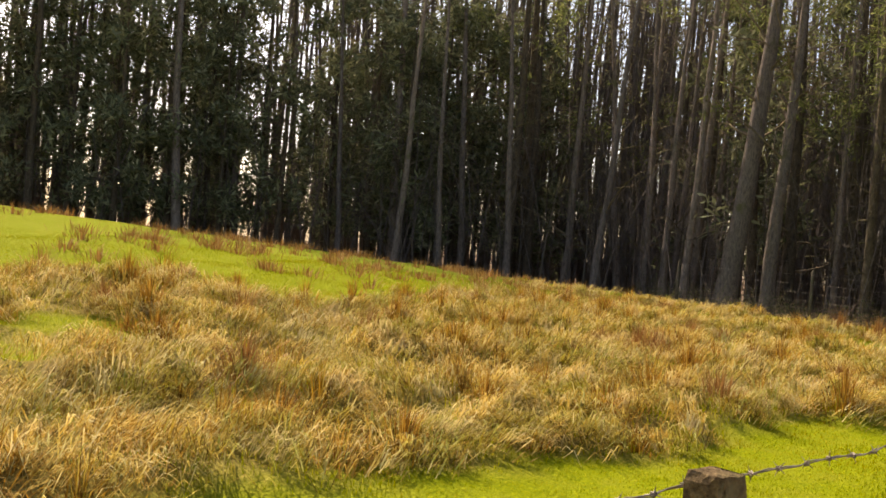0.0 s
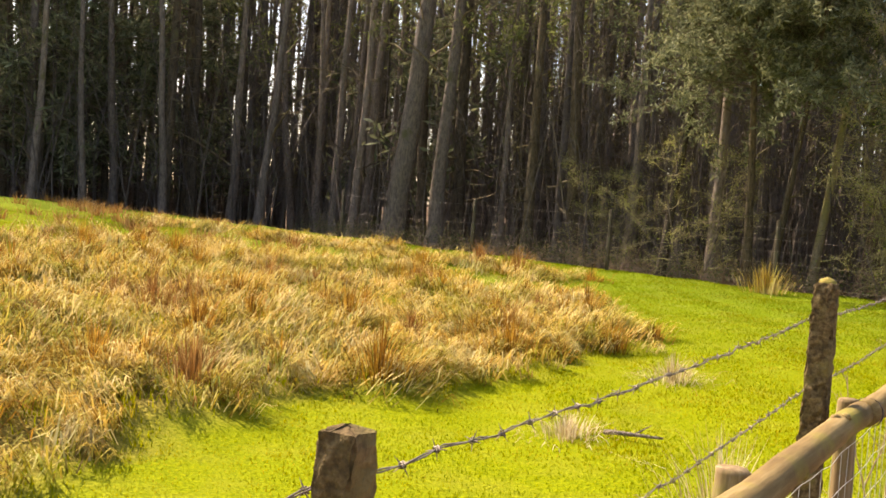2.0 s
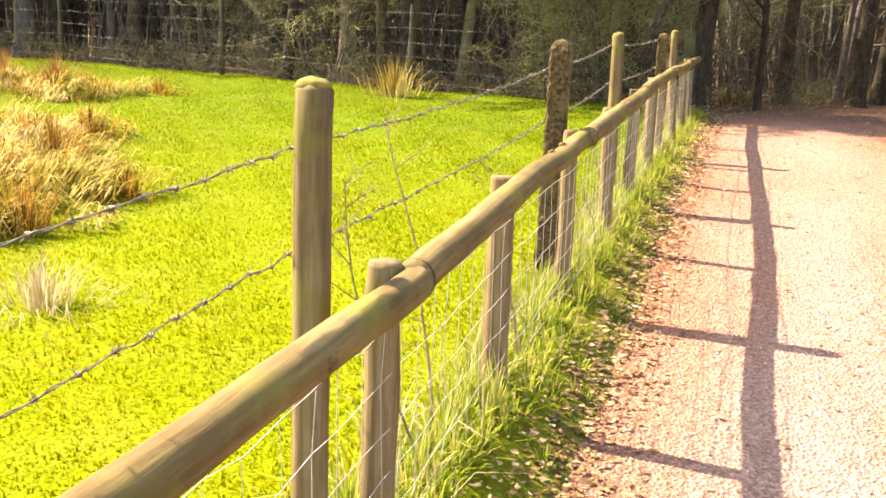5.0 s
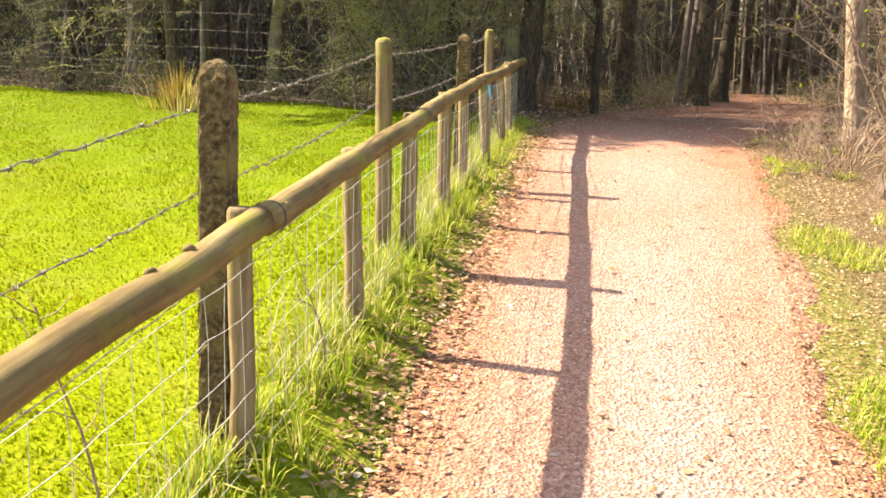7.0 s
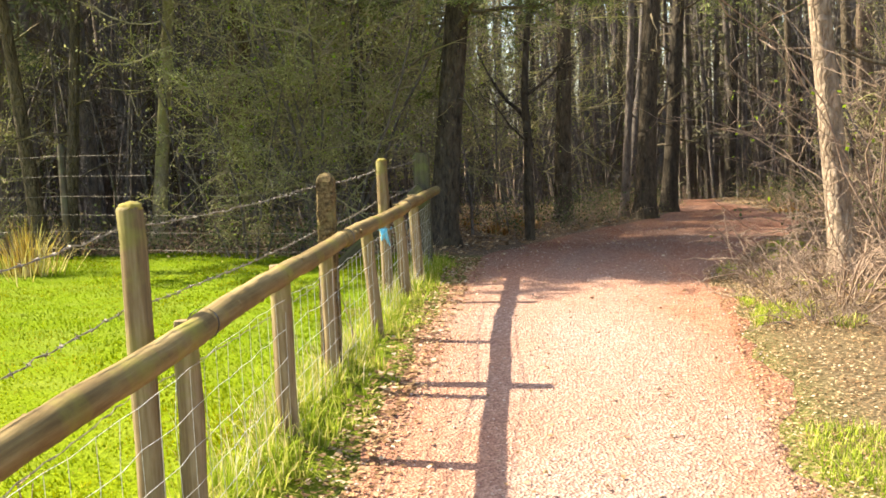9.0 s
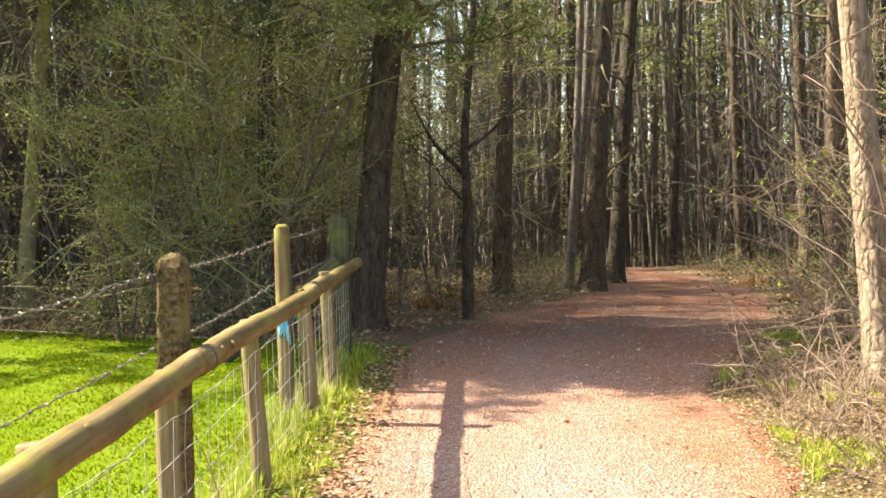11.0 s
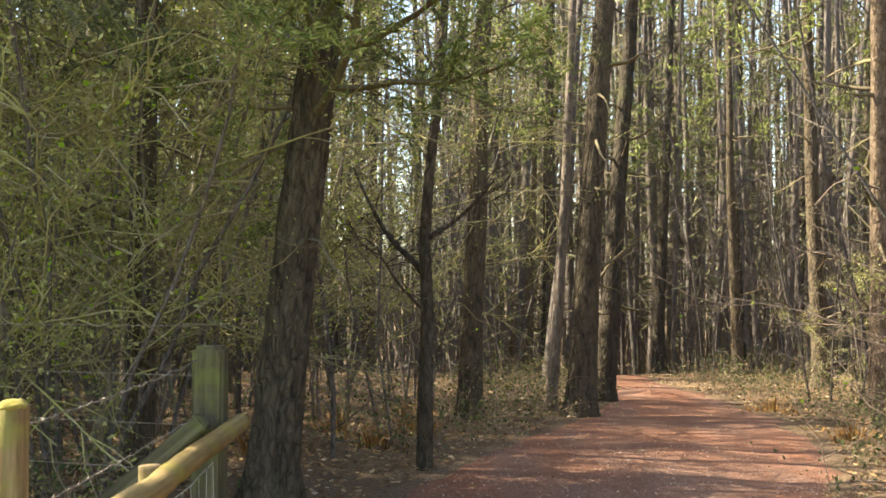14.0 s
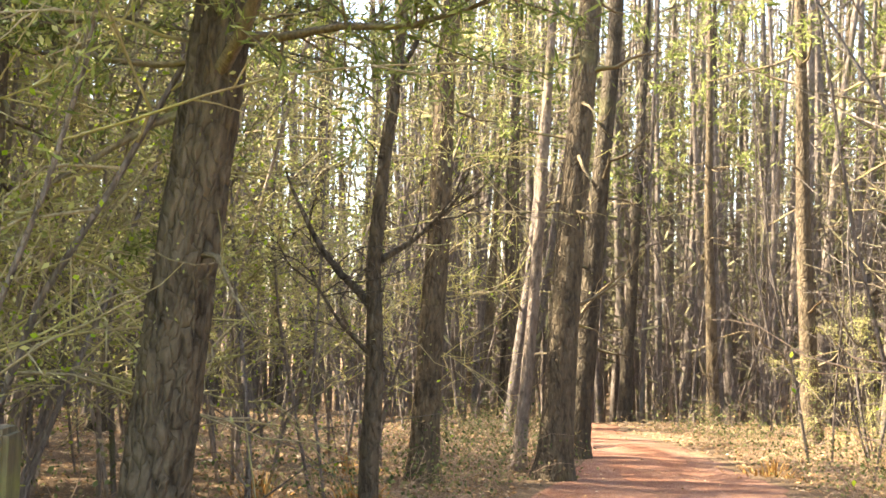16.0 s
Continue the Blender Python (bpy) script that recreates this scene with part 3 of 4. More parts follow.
# the trees that stand out, beside the path
stand(pine_tree(11, 15, 0.165, (0.095, -0.03), 8, 0.40, "large pine with deeply furrowed bark at the fence's end", 20, needle=(0.075, 18), rugged=True), 0.04, 25.8)


def forked_tree():
    rng = np.random.default_rng(5)
    root = tagged(new("forked_tree"), "slender dark tree with crooked limbs beside the path", "tree")
    s = Shape()
    base = bent(rng, np.array([0, 0, -0.2]), (0.02, 0, 1), 2.3, 7, 0.03)
    top = bent(rng, base[-1], (0.05, 0, 1), 6.0, 9, 0.04)
    line = np.concatenate([base, top[1:]])
    rad = np.concatenate([np.linspace(0.085, 0.055, 8), np.linspace(0.048, 0.012, 9)])
    tube(s, line, rad, 10)
    part("trunk", s.mesh("trunk", M_PINE), root)
    c = Shape()
    for at, way, ln, r in ((6, (-0.75, 0.1, 0.8), 1.3, 0.034), (7, (0.9, 0.1, 0.7), 0.9, 0.028), (5, (-0.7, -0.2, 0.9), 0.8, 0.018), (9, (0.6, -0.2, 1), 1.8, 0.022), (10, (-0.6, 0.2, 1), 1.8, 0.02)):
        b = bent(rng, line[at], way, ln, 7, 0.16, 0.7)
        rr = np.linspace(r, 0.008, 8)
        tube(c, b, rr, 7)
        grow(c, rng, b, rr, 8, 0.2, 1, 0.9, 0.4, 4, 0.0035)
    grow(c, rng, line, rad, 14, 0.35, 1, 1.2, 0.4, 4, 0.0035)
    part("crown", c.mesh("crown", M_PINE), root, "crooked limbs and bare twigs")
    return root


stand(forked_tree(), 1.1, 28.05)
stand(bare_tree(21, 15, 0.165, (0.035, 0), 20, 0.25, 2.4, 0.4, 5, M_PINE, label="straight brown trunk beside the bend of the path"), 1.64, 32.9)
stand(pine_tree(22, 16, 0.20, (0.045, 0), 18, 0.5, "thick dark pine trunk at the path's edge"), 3.2, 33.3)
stand(bare_tree(23, 14, 0.085, (0.05, 0), 16, 0.3, 2.0, 0.5, 5, label="thin trunk close behind a pine"), 2.85, 33.9)
stand(pine_tree(24, 15, 0.17, (0.06, 0), 14, 0.5, "dark pine trunk farther along the path"), 3.95, 36.0)
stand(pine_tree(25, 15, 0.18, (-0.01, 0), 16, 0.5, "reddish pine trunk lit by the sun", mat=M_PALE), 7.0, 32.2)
stand(pine_tree(26, 15, 0.15, (0.03, 0), 16, 0.5, "pine trunk in the wood beyond the path"), 8.0, 33.5)
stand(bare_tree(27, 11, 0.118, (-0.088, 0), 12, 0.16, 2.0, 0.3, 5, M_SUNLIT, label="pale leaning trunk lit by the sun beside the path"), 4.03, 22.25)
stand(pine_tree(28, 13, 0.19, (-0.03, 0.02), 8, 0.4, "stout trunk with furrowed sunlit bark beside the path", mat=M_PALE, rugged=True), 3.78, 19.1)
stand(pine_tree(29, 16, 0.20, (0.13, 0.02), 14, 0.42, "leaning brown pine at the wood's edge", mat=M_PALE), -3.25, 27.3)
stand(bare_tree(30, 13, 0.11, (0.11, 0), 18, 0.3, 2.0, 0.6, 5, M_TWIG, label="thin leaning tree with pale bark"), -4.5, 28.0)
stand(bare_tree(31, 17, 0.36, (0.10, 0), 22, 0.28, 4.5, 0.8, 7, label="massive dark trunk leaning at the wood's edge", sides=12), -17.0, 29.3)
stand(bare_tree(32, 16, 0.24, (0.06, 0), 20, 0.3, 4.0, 0.8, 7, label="dark trunk beside a massive one"), -15.8, 29.8)

# bushy pine, then three added leaning pines whose boughs shade field and path's entry
stand(pine_tree(241, 9.5, 0.10, (0.02, 0), 6, 0.34, "bushy young pine at the wood's edge", boughs=70, needle=(0.075, 20), leafage=M_CONIFER), -1.1, 26.6, 1.1)
stand(pine_tree(244, 9.5, 0.11, (0.02, -0.12), 6, 0.50, "young pine added to shade the field, leaning out over it", boughs=90, needle=(0.14, 14), leafage=M_CONIFER), -7.7, 26.9, 2.0)
stand(pine_tree(245, 7.6, 0.09, (0.02, -0.19), 6, 0.55, "slender pine added to shade the path, leaning out over the field's edge", boughs=90, needle=(0.15, 14), leafage=M_CONIFER), -4.9, 25.9, 0.8)
stand(pine_tree(243, 8.2, 0.11, (0.03, -0.21), 6, 0.52, "pine added to shade the path, leaning out over the field's edge", boughs=110, needle=(0.15, 16), leafage=M_CONIFER), -5.5, 26.3)

# the wood: trees in kinds, copied
rng = np.random.default_rng(77)
kinds = []
for k in range(7):
    kinds.append(bare_tree(100 + k, rng.uniform(12, 16), rng.uniform(0.09, 0.16), tuple(rng.normal(size=2) * 0.03), 21, 0.10, 2.8, 0.8, 3, sides=7))
for k in range(4):
    kinds.append(pine_tree(200 + k, rng.uniform(14, 17), rng.uniform(0.14, 0.19), tuple(rng.normal(size=2) * 0.02), 10, 0.42))
for k in range(3):
    kinds.append(pine_tree(220 + k, rng.uniform(10, 13), 0.13, (0, 0), 2, 0.10, "dark conifer with needles down to the ground", boughs=38, needle=(0.36, 4), leafage=M_CONIFER))
for k in kinds:
    tagged(k, group="trees of the wood")


def clear_of(x, y, taken, gap):
    return all((x - a) ** 2 + (y - b) ** 2 > gap * gap for a, b in taken)


taken = [(0.05, 25.8), (1.1, 28), (1.6, 32.9), (3.2, 33.3), (4.2, 35.9), (7, 32.2), (8, 33.5), (3.9, 22.2), (3.6, 19), (-3.25, 27.3), (-4.5, 28), (-5.5, 26.3), (-4.9, 25.9), (-7.7, 26.9), (-1.1, 26.6), (-17.0, 29.3), (-15.8, 29.8)]
spots = []


def scatter(count, x0, x1, y0, y1, gap, test):
    tries = 0
    made = 0
    while made < count and tries < count * 60:
        tries += 1
        x, y = rng.uniform(x0, x1), rng.uniform(y0, y1)
        if test(x, y) and clear_of(x, y, taken, gap):
            taken.append((x, y))
            spots.append((x, y))
            made += 1


def edge_depth(x, y):
    return y - float(np.interp(x, EDGE_X, EDGE_Y))


def off_path(x, y, room=0.5):
    return x < float(np.interp(y, PATH_Y, PATH_L)) - room or x > float(np.interp(y, PATH_Y, PATH_R)) + room


def placed(mix, low=0.8, high=1.15):
    """Stand a kind of tree, drawn by the mix's shares, on each new spot."""
    for x, y in spots:
        i = int(rng.choice(3, p=mix))
        k = kinds[int(rng.integers(*((0, 7), (7, 11), (11, 14))[i]))]
        turn, size = rng.uniform(0, 6.28), rng.uniform(low, high)
        if k.name not in first:
            first.add(k.name)
            stand(k, x, y, turn, size)
        else:
            stand(copy_thing(k, Matrix()), x, y, turn, size)
    spots.clear()


first = set()
scatter(56, -48, -29, -6, 40, 1.2, lambda x, y: 2.0 < edge_depth(x, y) < 13)
placed((0.05, 0.05, 0.9))
scatter(96, -46, -6, 0, 46, 1.0, lambda x, y: 0.8 < edge_depth(x, y) < 14)
placed((0.75, 0.20, 0.05), 1.0, 1.35)
scatter(36, -12, 1.5, 28.5, 52, 1.1, lambda x, y: edge_depth(x, y) > 3.5 and off_path(x, y, 0.7) and not (-1.6 < x < 3.0 and y < 42) and (y + 0.185 * x) % 3.1 > 1.5)
placed((0.68, 0.32, 0.0))
scatter(104, 3, 24, 22, 56, 1.1, lambda x, y: off_path(x, y, 1.0) and not (x < 5.4 and y < 31))
placed((0.48, 0.52, 0.0))


def undergrowth():
    """Thin poles and saplings that fill the wood, past counting."""
    r = np.random.default_rng(9)
    s = Shape()
    made = 0
    while made < 2000:
        zone = r.random()
        if zone < 0.58:
            x, y = r.uniform(-40, -4), r.uniform(4, 46)
            ok = 0.5 < edge_depth(x, y) < 17 and r.random() < 1.1 - edge_depth(x, y) / 17
        elif zone < 0.78:
            x, y = r.uniform(-14, 3), r.uniform(27, 58)
            ok = edge_depth(x, y) > 2 and off_path(x, y, 0.5) and (x < -3.5 or y > 40 or r.random() < 0.22)
        else:
            x, y = r.uniform(4.6, 28), r.uniform(20, 62)
            ok = off_path(x, y, 1.2)
        if not ok:
            continue
        made += 1
        h = r.uniform(3.5, 9.0)
        rad = r.uniform(0.010, 0.042)
        line = bent(r, np.array([x, y, float(land(x, y)) - 0.1]), (r.normal() * 0.13, r.normal() * 0.13, 1), h, 5, 0.085)
        tube(s, line, np.linspace(rad, 0.008, 6), 3)
        for _ in range(11):
            f = r.uniform(0.06, 1) * 5
            j = min(int(f), 4)
            p = line[j] + (line[j + 1] - line[j]) * (f - j)
            a = r.uniform(0, 6.28)
            t = bent(r, p, (np.cos(a), np.sin(a), r.uniform(0.1, 0.9)), r.uniform(0.4, 1.4), 2, 0.3)
            tube(s, t, (rad * 0.3 + 0.003, 0.005, 0.003), 3)
    tagged(new("saplings", s.mesh("saplings", M_BARK)), "dense thin saplings and bare poles in the wood", "saplings", kind="stuff")


def far_wood():
    """Dim trunks deep in the wood."""
    r = np.random.default_rng(19)
    s, tips = Shape(), []
    made = 0
    while made < 1900:
        if made < 1000:
            x, y = r.uniform(-62, -8), r.uniform(-5, 62)
            ok = 13 < edge_depth(x, y) < 34 and (x < -27 or r.random() < 0.6)
        else:
            x, y = r.uniform(-20, 45), r.uniform(47, 90)
            ok = (y > 52 or off_path(x, y, 0.6)) and (x > 1 or r.random() < 0.45)
        if not ok:
            continue
        made += 1
        h, rad = r.uniform(9, 15) + 8.5 * (y > 47) + 5 * (x < -27), r.uniform(0.06, 0.18)
        line = bent(r, np.array([x, y, float(land(x, y)) - 0.3]), (r.normal() * 0.05, r.normal() * 0.05, 1), h, 4, 0.02)
        tube(s, line, np.linspace(rad, 0.03, 5), 5)
        for _ in range(7 if y < 47 else 9):
            f = r.uniform(0.1, 1) * 4
            j = min(int(f), 3)
            p = line[j] + (line[j + 1] - line[j]) * (f - j)
            a = r.uniform(0, 6.28)
            t = bent(r, p, (np.cos(a), np.sin(a), r.uniform(0.0, 0.9)), r.uniform(1, 2.6), 2, 0.3)
            tube(s, t, (0.03, 0.018, 0.01), 3)
            if p[2] > line[0, 2] + 2.5 - 1.2 * (made > 900):
                tips.append(t[1:])
    g = Shape()
    p = np.concatenate(tips)
    beyond = p[:, 1] > 47
    p = np.concatenate([np.repeat(p[~beyond], 3 + 3 * (p[~beyond, 0] < -28), 0), np.repeat(p[beyond], 9, 0)])
    leaf_quads(g, p + r.normal(size=p.shape) * 0.65, 0.52, r, 0.12)
    tagged(new("far_foliage", g.mesh("far_foliage", M_FARTWIG, False)), "dark needles and twigs deep in the wood", "foliage", kind="stuff")
    tagged(new("far_trees", s.mesh("far_trees", M_BARK)), "distant trunks deep in the wood", "trees", kind="stuff")


undergrowth()
far_wood()

# shrubs at the wood's edge and by the path
shrub_a, shrub_b = evergreen_shrub(41, 5.0, 0.32, 7, leaves=4, twigs=8, spring=0.04), evergreen_shrub(42, 4.0, 0.42, 6, leaves=4, twigs=8, spring=0.03)
for s in (shrub_a, shrub_b):
    tagged(s, group="shrubs at the wood's edge")
stand(shrub_a, -1.5, 26.0, 0.0, 1.2)
stand(shrub_b, -2.3, 25.25, 1.0, 0.8)
for src, x, y, turn, size in ((shrub_b, -7.0, 26.9, 2.0, 1.0),
                              (shrub_b, -9.9, 29.2, 0.6, 0.9),
                              (shrub_b, 8.9, 37.0, 1.4, 0.7), (shrub_b, 6.3, 22.6, 0.2, 0.9), (shrub_a, 6.9, 25.6, 1.2, 0.9), (shrub_b, 7.6, 28.2, 2.2, 0.9), (shrub_a, 6.4, 19.8, 3.0, 0.9)):
    stand(copy_thing(src, Matrix()), x, y, turn, size)


thicket = evergreen_shrub(43, 6.6, 0.2, 6, 0.028, 5, 7, 18, 0.10, 0.2, "tall thicket of mossy olive twigs at the wood's edge")
tagged(thicket, group="thickets at the wood's edge")
stand(thicket, -1.2, 25.7)
for x, y, turn, size in ((-1.3, 27.0, 1.0, 1.1), (-1.8, 28.3, 2.0, 1.15), (-0.9, 29.2, 3.1, 1.1), (-2.3, 30.4, 4.0, 1.2), (-0.2, 31.6, 0.5, 1.1),
                         (-1.6, 33.2, 1.6, 1.2), (0.7, 34.6, 2.6, 1.1)):
    stand(copy_thing(thicket, Matrix()), x, y, turn, size)


def twig_bush(seed, height, spread, stems, spring):
    """A bare, pale, tangled bush of dead stems."""
    r = np.random.default_rng(seed)
    root = tagged(new("twig_bush"), "pale tangle of bare twigs beside the path", "bush", "bare bushes beside the path")
    d, ends = Shape(), []
    for i in range(stems):
        a, q = r.uniform(0, 6.28), r.uniform(0, 0.4)
        line = bent(r, np.array([q * np.cos(a), q * np.sin(a), -0.05]), (np.cos(a) * spread, np.sin(a) * spread, 1.0), height * r.uniform(0.5, 1.1), 7, 0.27, -0.3)
        rr = np.linspace(0.011, 0.003, 8)
        tube(d, line, rr, 4)
        grow(d, r, line, rr, 7, 0.2, 1.0, height * 0.35, 0.4, 2, 0.0022, 3, ends)
    part("branch_tangle", d.mesh("branch_tangle", M_DEADTWIG), root)
    if spring:
        pts = np.concatenate(ends)
        c = Shape()
        leaf_quads(c, pts[r.random(len(pts)) < spring], 0.045, r, 0.7)
        part("spring_leaves", c.mesh("spring_leaves", M_SPRING, False), root, "a few fresh yellow-green leaves")
    return root


bush_low = stand(twig_bush(51, 1.0, 0.9, 20, 0), 3.55, 20.7)
bush_tall = stand(twig_bush(52, 3.8, 0.6, 12, 0.08), 4.5, 21.6)
for src, x, y, turn, size in ((bush_low, 3.05, 20.7, 0.7, 0.62), (bush_low, 3.35, 21.9, 2.7, 0.75), (bush_low, 3.3, 20.0, 4.4, 0.55), (bush_low, 3.9, 22.7, 1.0, 0.8), (bush_low, 4.5, 20.6, 2.2, 0.8), (bush_low, 4.6, 24.4, 3.0, 0.9), (bush_low, 5.3, 26.4, 4.1, 0.9),
                              (bush_low, 3.7, 21.4, 5.0, 0.8), (bush_tall, 5.0, 24.0, 2.0, 1.0), (bush_tall, 4.8, 22.6, 4.0, 0.9), (bush_low, -6.3, 27.2, 0.4, 0.9),
                              (bush_low, -10.6, 28.0, 1.4, 1.1), (bush_low, -8.2, 27.4, 2.4, 1.0), (bush_low, -13.0, 28.6, 0.9, 1.0), (bush_tall, 6.0, 27.4, 1.0, 0.9)):
    stand(copy_thing(src, Matrix()), x, y, turn, size)


# ---- the fences ----
def lean_pose(x, y, z, dx=0.0, dy=0.0, turn=0.0):
    m = Matrix(((1, 0, dx, x), (0, 1, dy, y), (0, 0, 1, z), (0, 0, 0, 1)))
    return m @ Matrix.Rotation(turn, 4, "Z")


def round_post_mesh(seed, height, radius):
    """A turned post with a slightly chamfered, uneven top."""
    r = np.random.default_rng(seed)
    s = Shape()
    zs = np.array([-0.3, 0, 0.3 * height, 0.6 * height, 0.9 * height, height - 0.012, height])
    line = np.stack([r.normal(size=7) * 0.003, r.normal(size=7) * 0.003, zs], 1)
    tube(s, line, radius * np.array([1.04, 1.03, 1.0, 1.01, 0.98, 0.97, 0.86]), 14, True)
    return s.mesh("post", M_POST)


def concrete_post_mesh(seed, height, wide=0.058, worn=0.0018, rounded=True):
    """A square, tapering concrete post with chamfered corners, a rounded top and pitted faces."""
    r = np.random.default_rng(seed)
    s = Shape()
    zs = np.concatenate([[-0.3], np.linspace(0, height - 0.05, 46), [height - 0.02, height - 0.004, height + 0.004]])
    n = len(zs)
    base = []
    for cx, cy in ((1, 1), (-1, 1), (-1, -1), (1, -1)):
        pair = [(cx, cy * 0.78), (cx * 0.78, cy)]
        base += pair if cx * cy > 0 else pair[::-1]
    base = np.array(base)
    mid = np.concatenate([base, base * 0.67 + np.roll(base, -1, 0) * 0.33, base * 0.33 + np.roll(base, -1, 0) * 0.67], 1).reshape(-1, 2)
    k = len(mid)
    fat = wide * np.interp(zs, [0, height - 0.05, height - 0.02, height - 0.004, height + 0.004], [1.12, 0.95, 0.80, 0.5, 0.12] if rounded else [1.12, 0.97, 0.95, 0.86, 0.05])
    v = np.zeros((n, k, 3))
    v[:, :, :2] = mid[None] * fat[:, None, None] * (1, 1)
    v[:, :, 2] = zs[:, None]
    v += r.normal(size=v.shape) * worn * np.array([1, 1, 0.4])
    i, j = np.meshgrid(np.arange(n - 1), np.arange(k), indexing="ij")
    q = (j + 1) % k
    s.add(v.reshape(-1, 3), np.stack([i * k + j, i * k + q, (i + 1) * k + q, (i + 1) * k + j], -1).reshape(-1, 4))
    return s.mesh("concrete_post", M_CONC, False)


def moss_cap(seed, wide):
    r = np.random.default_rng(seed)
    bm = bmesh.new()
    bmesh.ops.create_icosphere(bm, subdivisions=3, radius=1.0)
    for v in bm.verts:
        k = 1 + 0.25 * noise.noise(v.co * 2.6 + Vector((seed, 0, 0)))
        v.co = Vector((v.co.x * wide * k, v.co.y * wide * k, max(v.co.z, -0.3) * 0.022 * k))
    return bm_mesh("moss", bm, M_MOSS)


def wire_line(points, step=0.06, sag=0.02):
    """Points along a wire from post to post, sagging a little between."""
    out = []
    for a, b in zip(points[:-1], points[1:]):
        a, b = np.array(a, float), np.array(b, float)
        n = max(2, int(np.linalg.norm(b - a) / step))
        f = np.linspace(0, 1, n, endpoint=False)[:, None]
        p = a + (b - a) * f
        p[:, 2] -= (4 * f * (1 - f))[:, 0] * sag
        out.append(p)
    out.append(np.array([points[-1]], float))
    return np.concatenate(out)


def barb_mesh():
    s = Shape()
    a = np.linspace(0, 2 * np.pi * 1.6, 8)
    coil = np.stack([0.0055 * np.cos(a), np.linspace(-0.006, 0.006, 8), 0.0055 * np.sin(a)], 1)
    tube(s, coil, 0.0018, 3)
    for d in ((1, 0.25, 0.8), (-1, -0.2, 0.7), (0.7, 0.2, -1), (-0.8, -0.25, -0.9)):
        d = np.array(d) / np.linalg.norm(d)
        tube(s, np.array([d * 0.003, d * 0.019]), (0.0018, 0.0004), 3)
    return s.mesh("barb", M_WIRE)


def barbed_wire(parent, points, seed, barbs):
    r = np.random.default_rng(seed)
    p = wire_line(points)
    p[1:-1] += r.normal(size=(len(p) - 2, 3)) * np.array([0.002, 0, 0.003])
    f = np.arange(len(p)) * 1.9
    off = 0.0022 * np.stack([np.cos(f), np.zeros(len(p)), np.sin(f)], 1)
    s = Shape()
    for k in (1, -1):
        tube(s, p + off * k, 0.0016, 4)
    wire = part("barbed_wire", s.mesh("barbed_wire", M_WIRE), parent, "rusty twisted barbed wire")
    if barbs:
        me = barb_mesh()
        ln = np.concatenate([[0], np.cumsum(np.linalg.norm(np.diff(p, axis=0), axis=1))])
        for d in np.arange(0.05, ln[-1], 0.112):
            at = [float(np.interp(d + r.normal() * 0.006, ln, p[:, k])) for k in range(3)]
            b = part("barb", me, wire)
            b.matrix_basis = Matrix.Translation(at) @ Matrix.Rotation(r.uniform(0, 6.28), 4, "Y")


def barbed_fence():
    root = tagged(new("barbed_wire_fence"), "barbed wire fence on concrete and round wooden posts", "fence")
    posts = [(0.08, 0.98, 0.95, 0), (0.10, 3.88, 1.10, 0), (0.045, 6.95, 1.19, 0), (0.0, 10.06, 1.21, 1), (0.04, 13.11, 1.27, 0),
             (-0.01, 16.00, 1.265, 1), (0.09, 18.66, 1.255, 0), (0.03, 21.30, 1.25, 1)]
    hooks = []
    for i, (x, y, h, wood) in enumerate(posts):
        z = float(land(x, y))
        h = h - z
        if wood:
            p = part("post", round_post_mesh(300 + i, h, 0.048), root, "round weathered wooden post")
            p.matrix_basis = lean_pose(x, y, z, 0, 0.008)
            m = part("algae_cap", moss_cap(i, 0.042), p, "yellow-green algae on the top")
            m.matrix_basis = Matrix.Translation((0, 0, h - 0.004))
            hooks.append((x - 0.05, y))
        else:
            p = part("concrete_post", concrete_post_mesh(320 + i, h, (0.045, 0.031, 0.043, 0.052, 0.052)[min(i, 4)], 0.0028 if i == 2 else 0.0022, i > 2), root, "pitted brown concrete post with a rounded top" if i > 2 else "pitted brown concrete post with a chipped flat top")
            p.matrix_basis = lean_pose(x, y, z, 0.028, 0.03)
            if i == 2:
                m = part("moss", moss_cap(i + 7, 0.032), p, "yellow moss on the top")
                m.matrix_basis = Matrix.Translation((0, 0, h - 0.004))
            hooks.append((x - 0.05, y + 0.02))
    hooks.append((0.03, 23.66))
    hooks.insert(0, (0.05, -1.5))
    for k, (zs, n) in enumerate((((0.90, 1.04, 1.05, 1.09, 1.18, 1.18), True), ((0.62, 0.74, 0.79, 0.84, 0.90, 0.92), True), ((0.38, 0.45, 0.48, 0.54, 0.60, 0.60), False))):
        barbed_wire(root, [(x, y, float(np.interp(y, (1, 5, 9, 12, 15, 24), zs)) + 0.008 * math.sin(y * 1.7 + k)) for x, y in hooks], 60 + k, n)


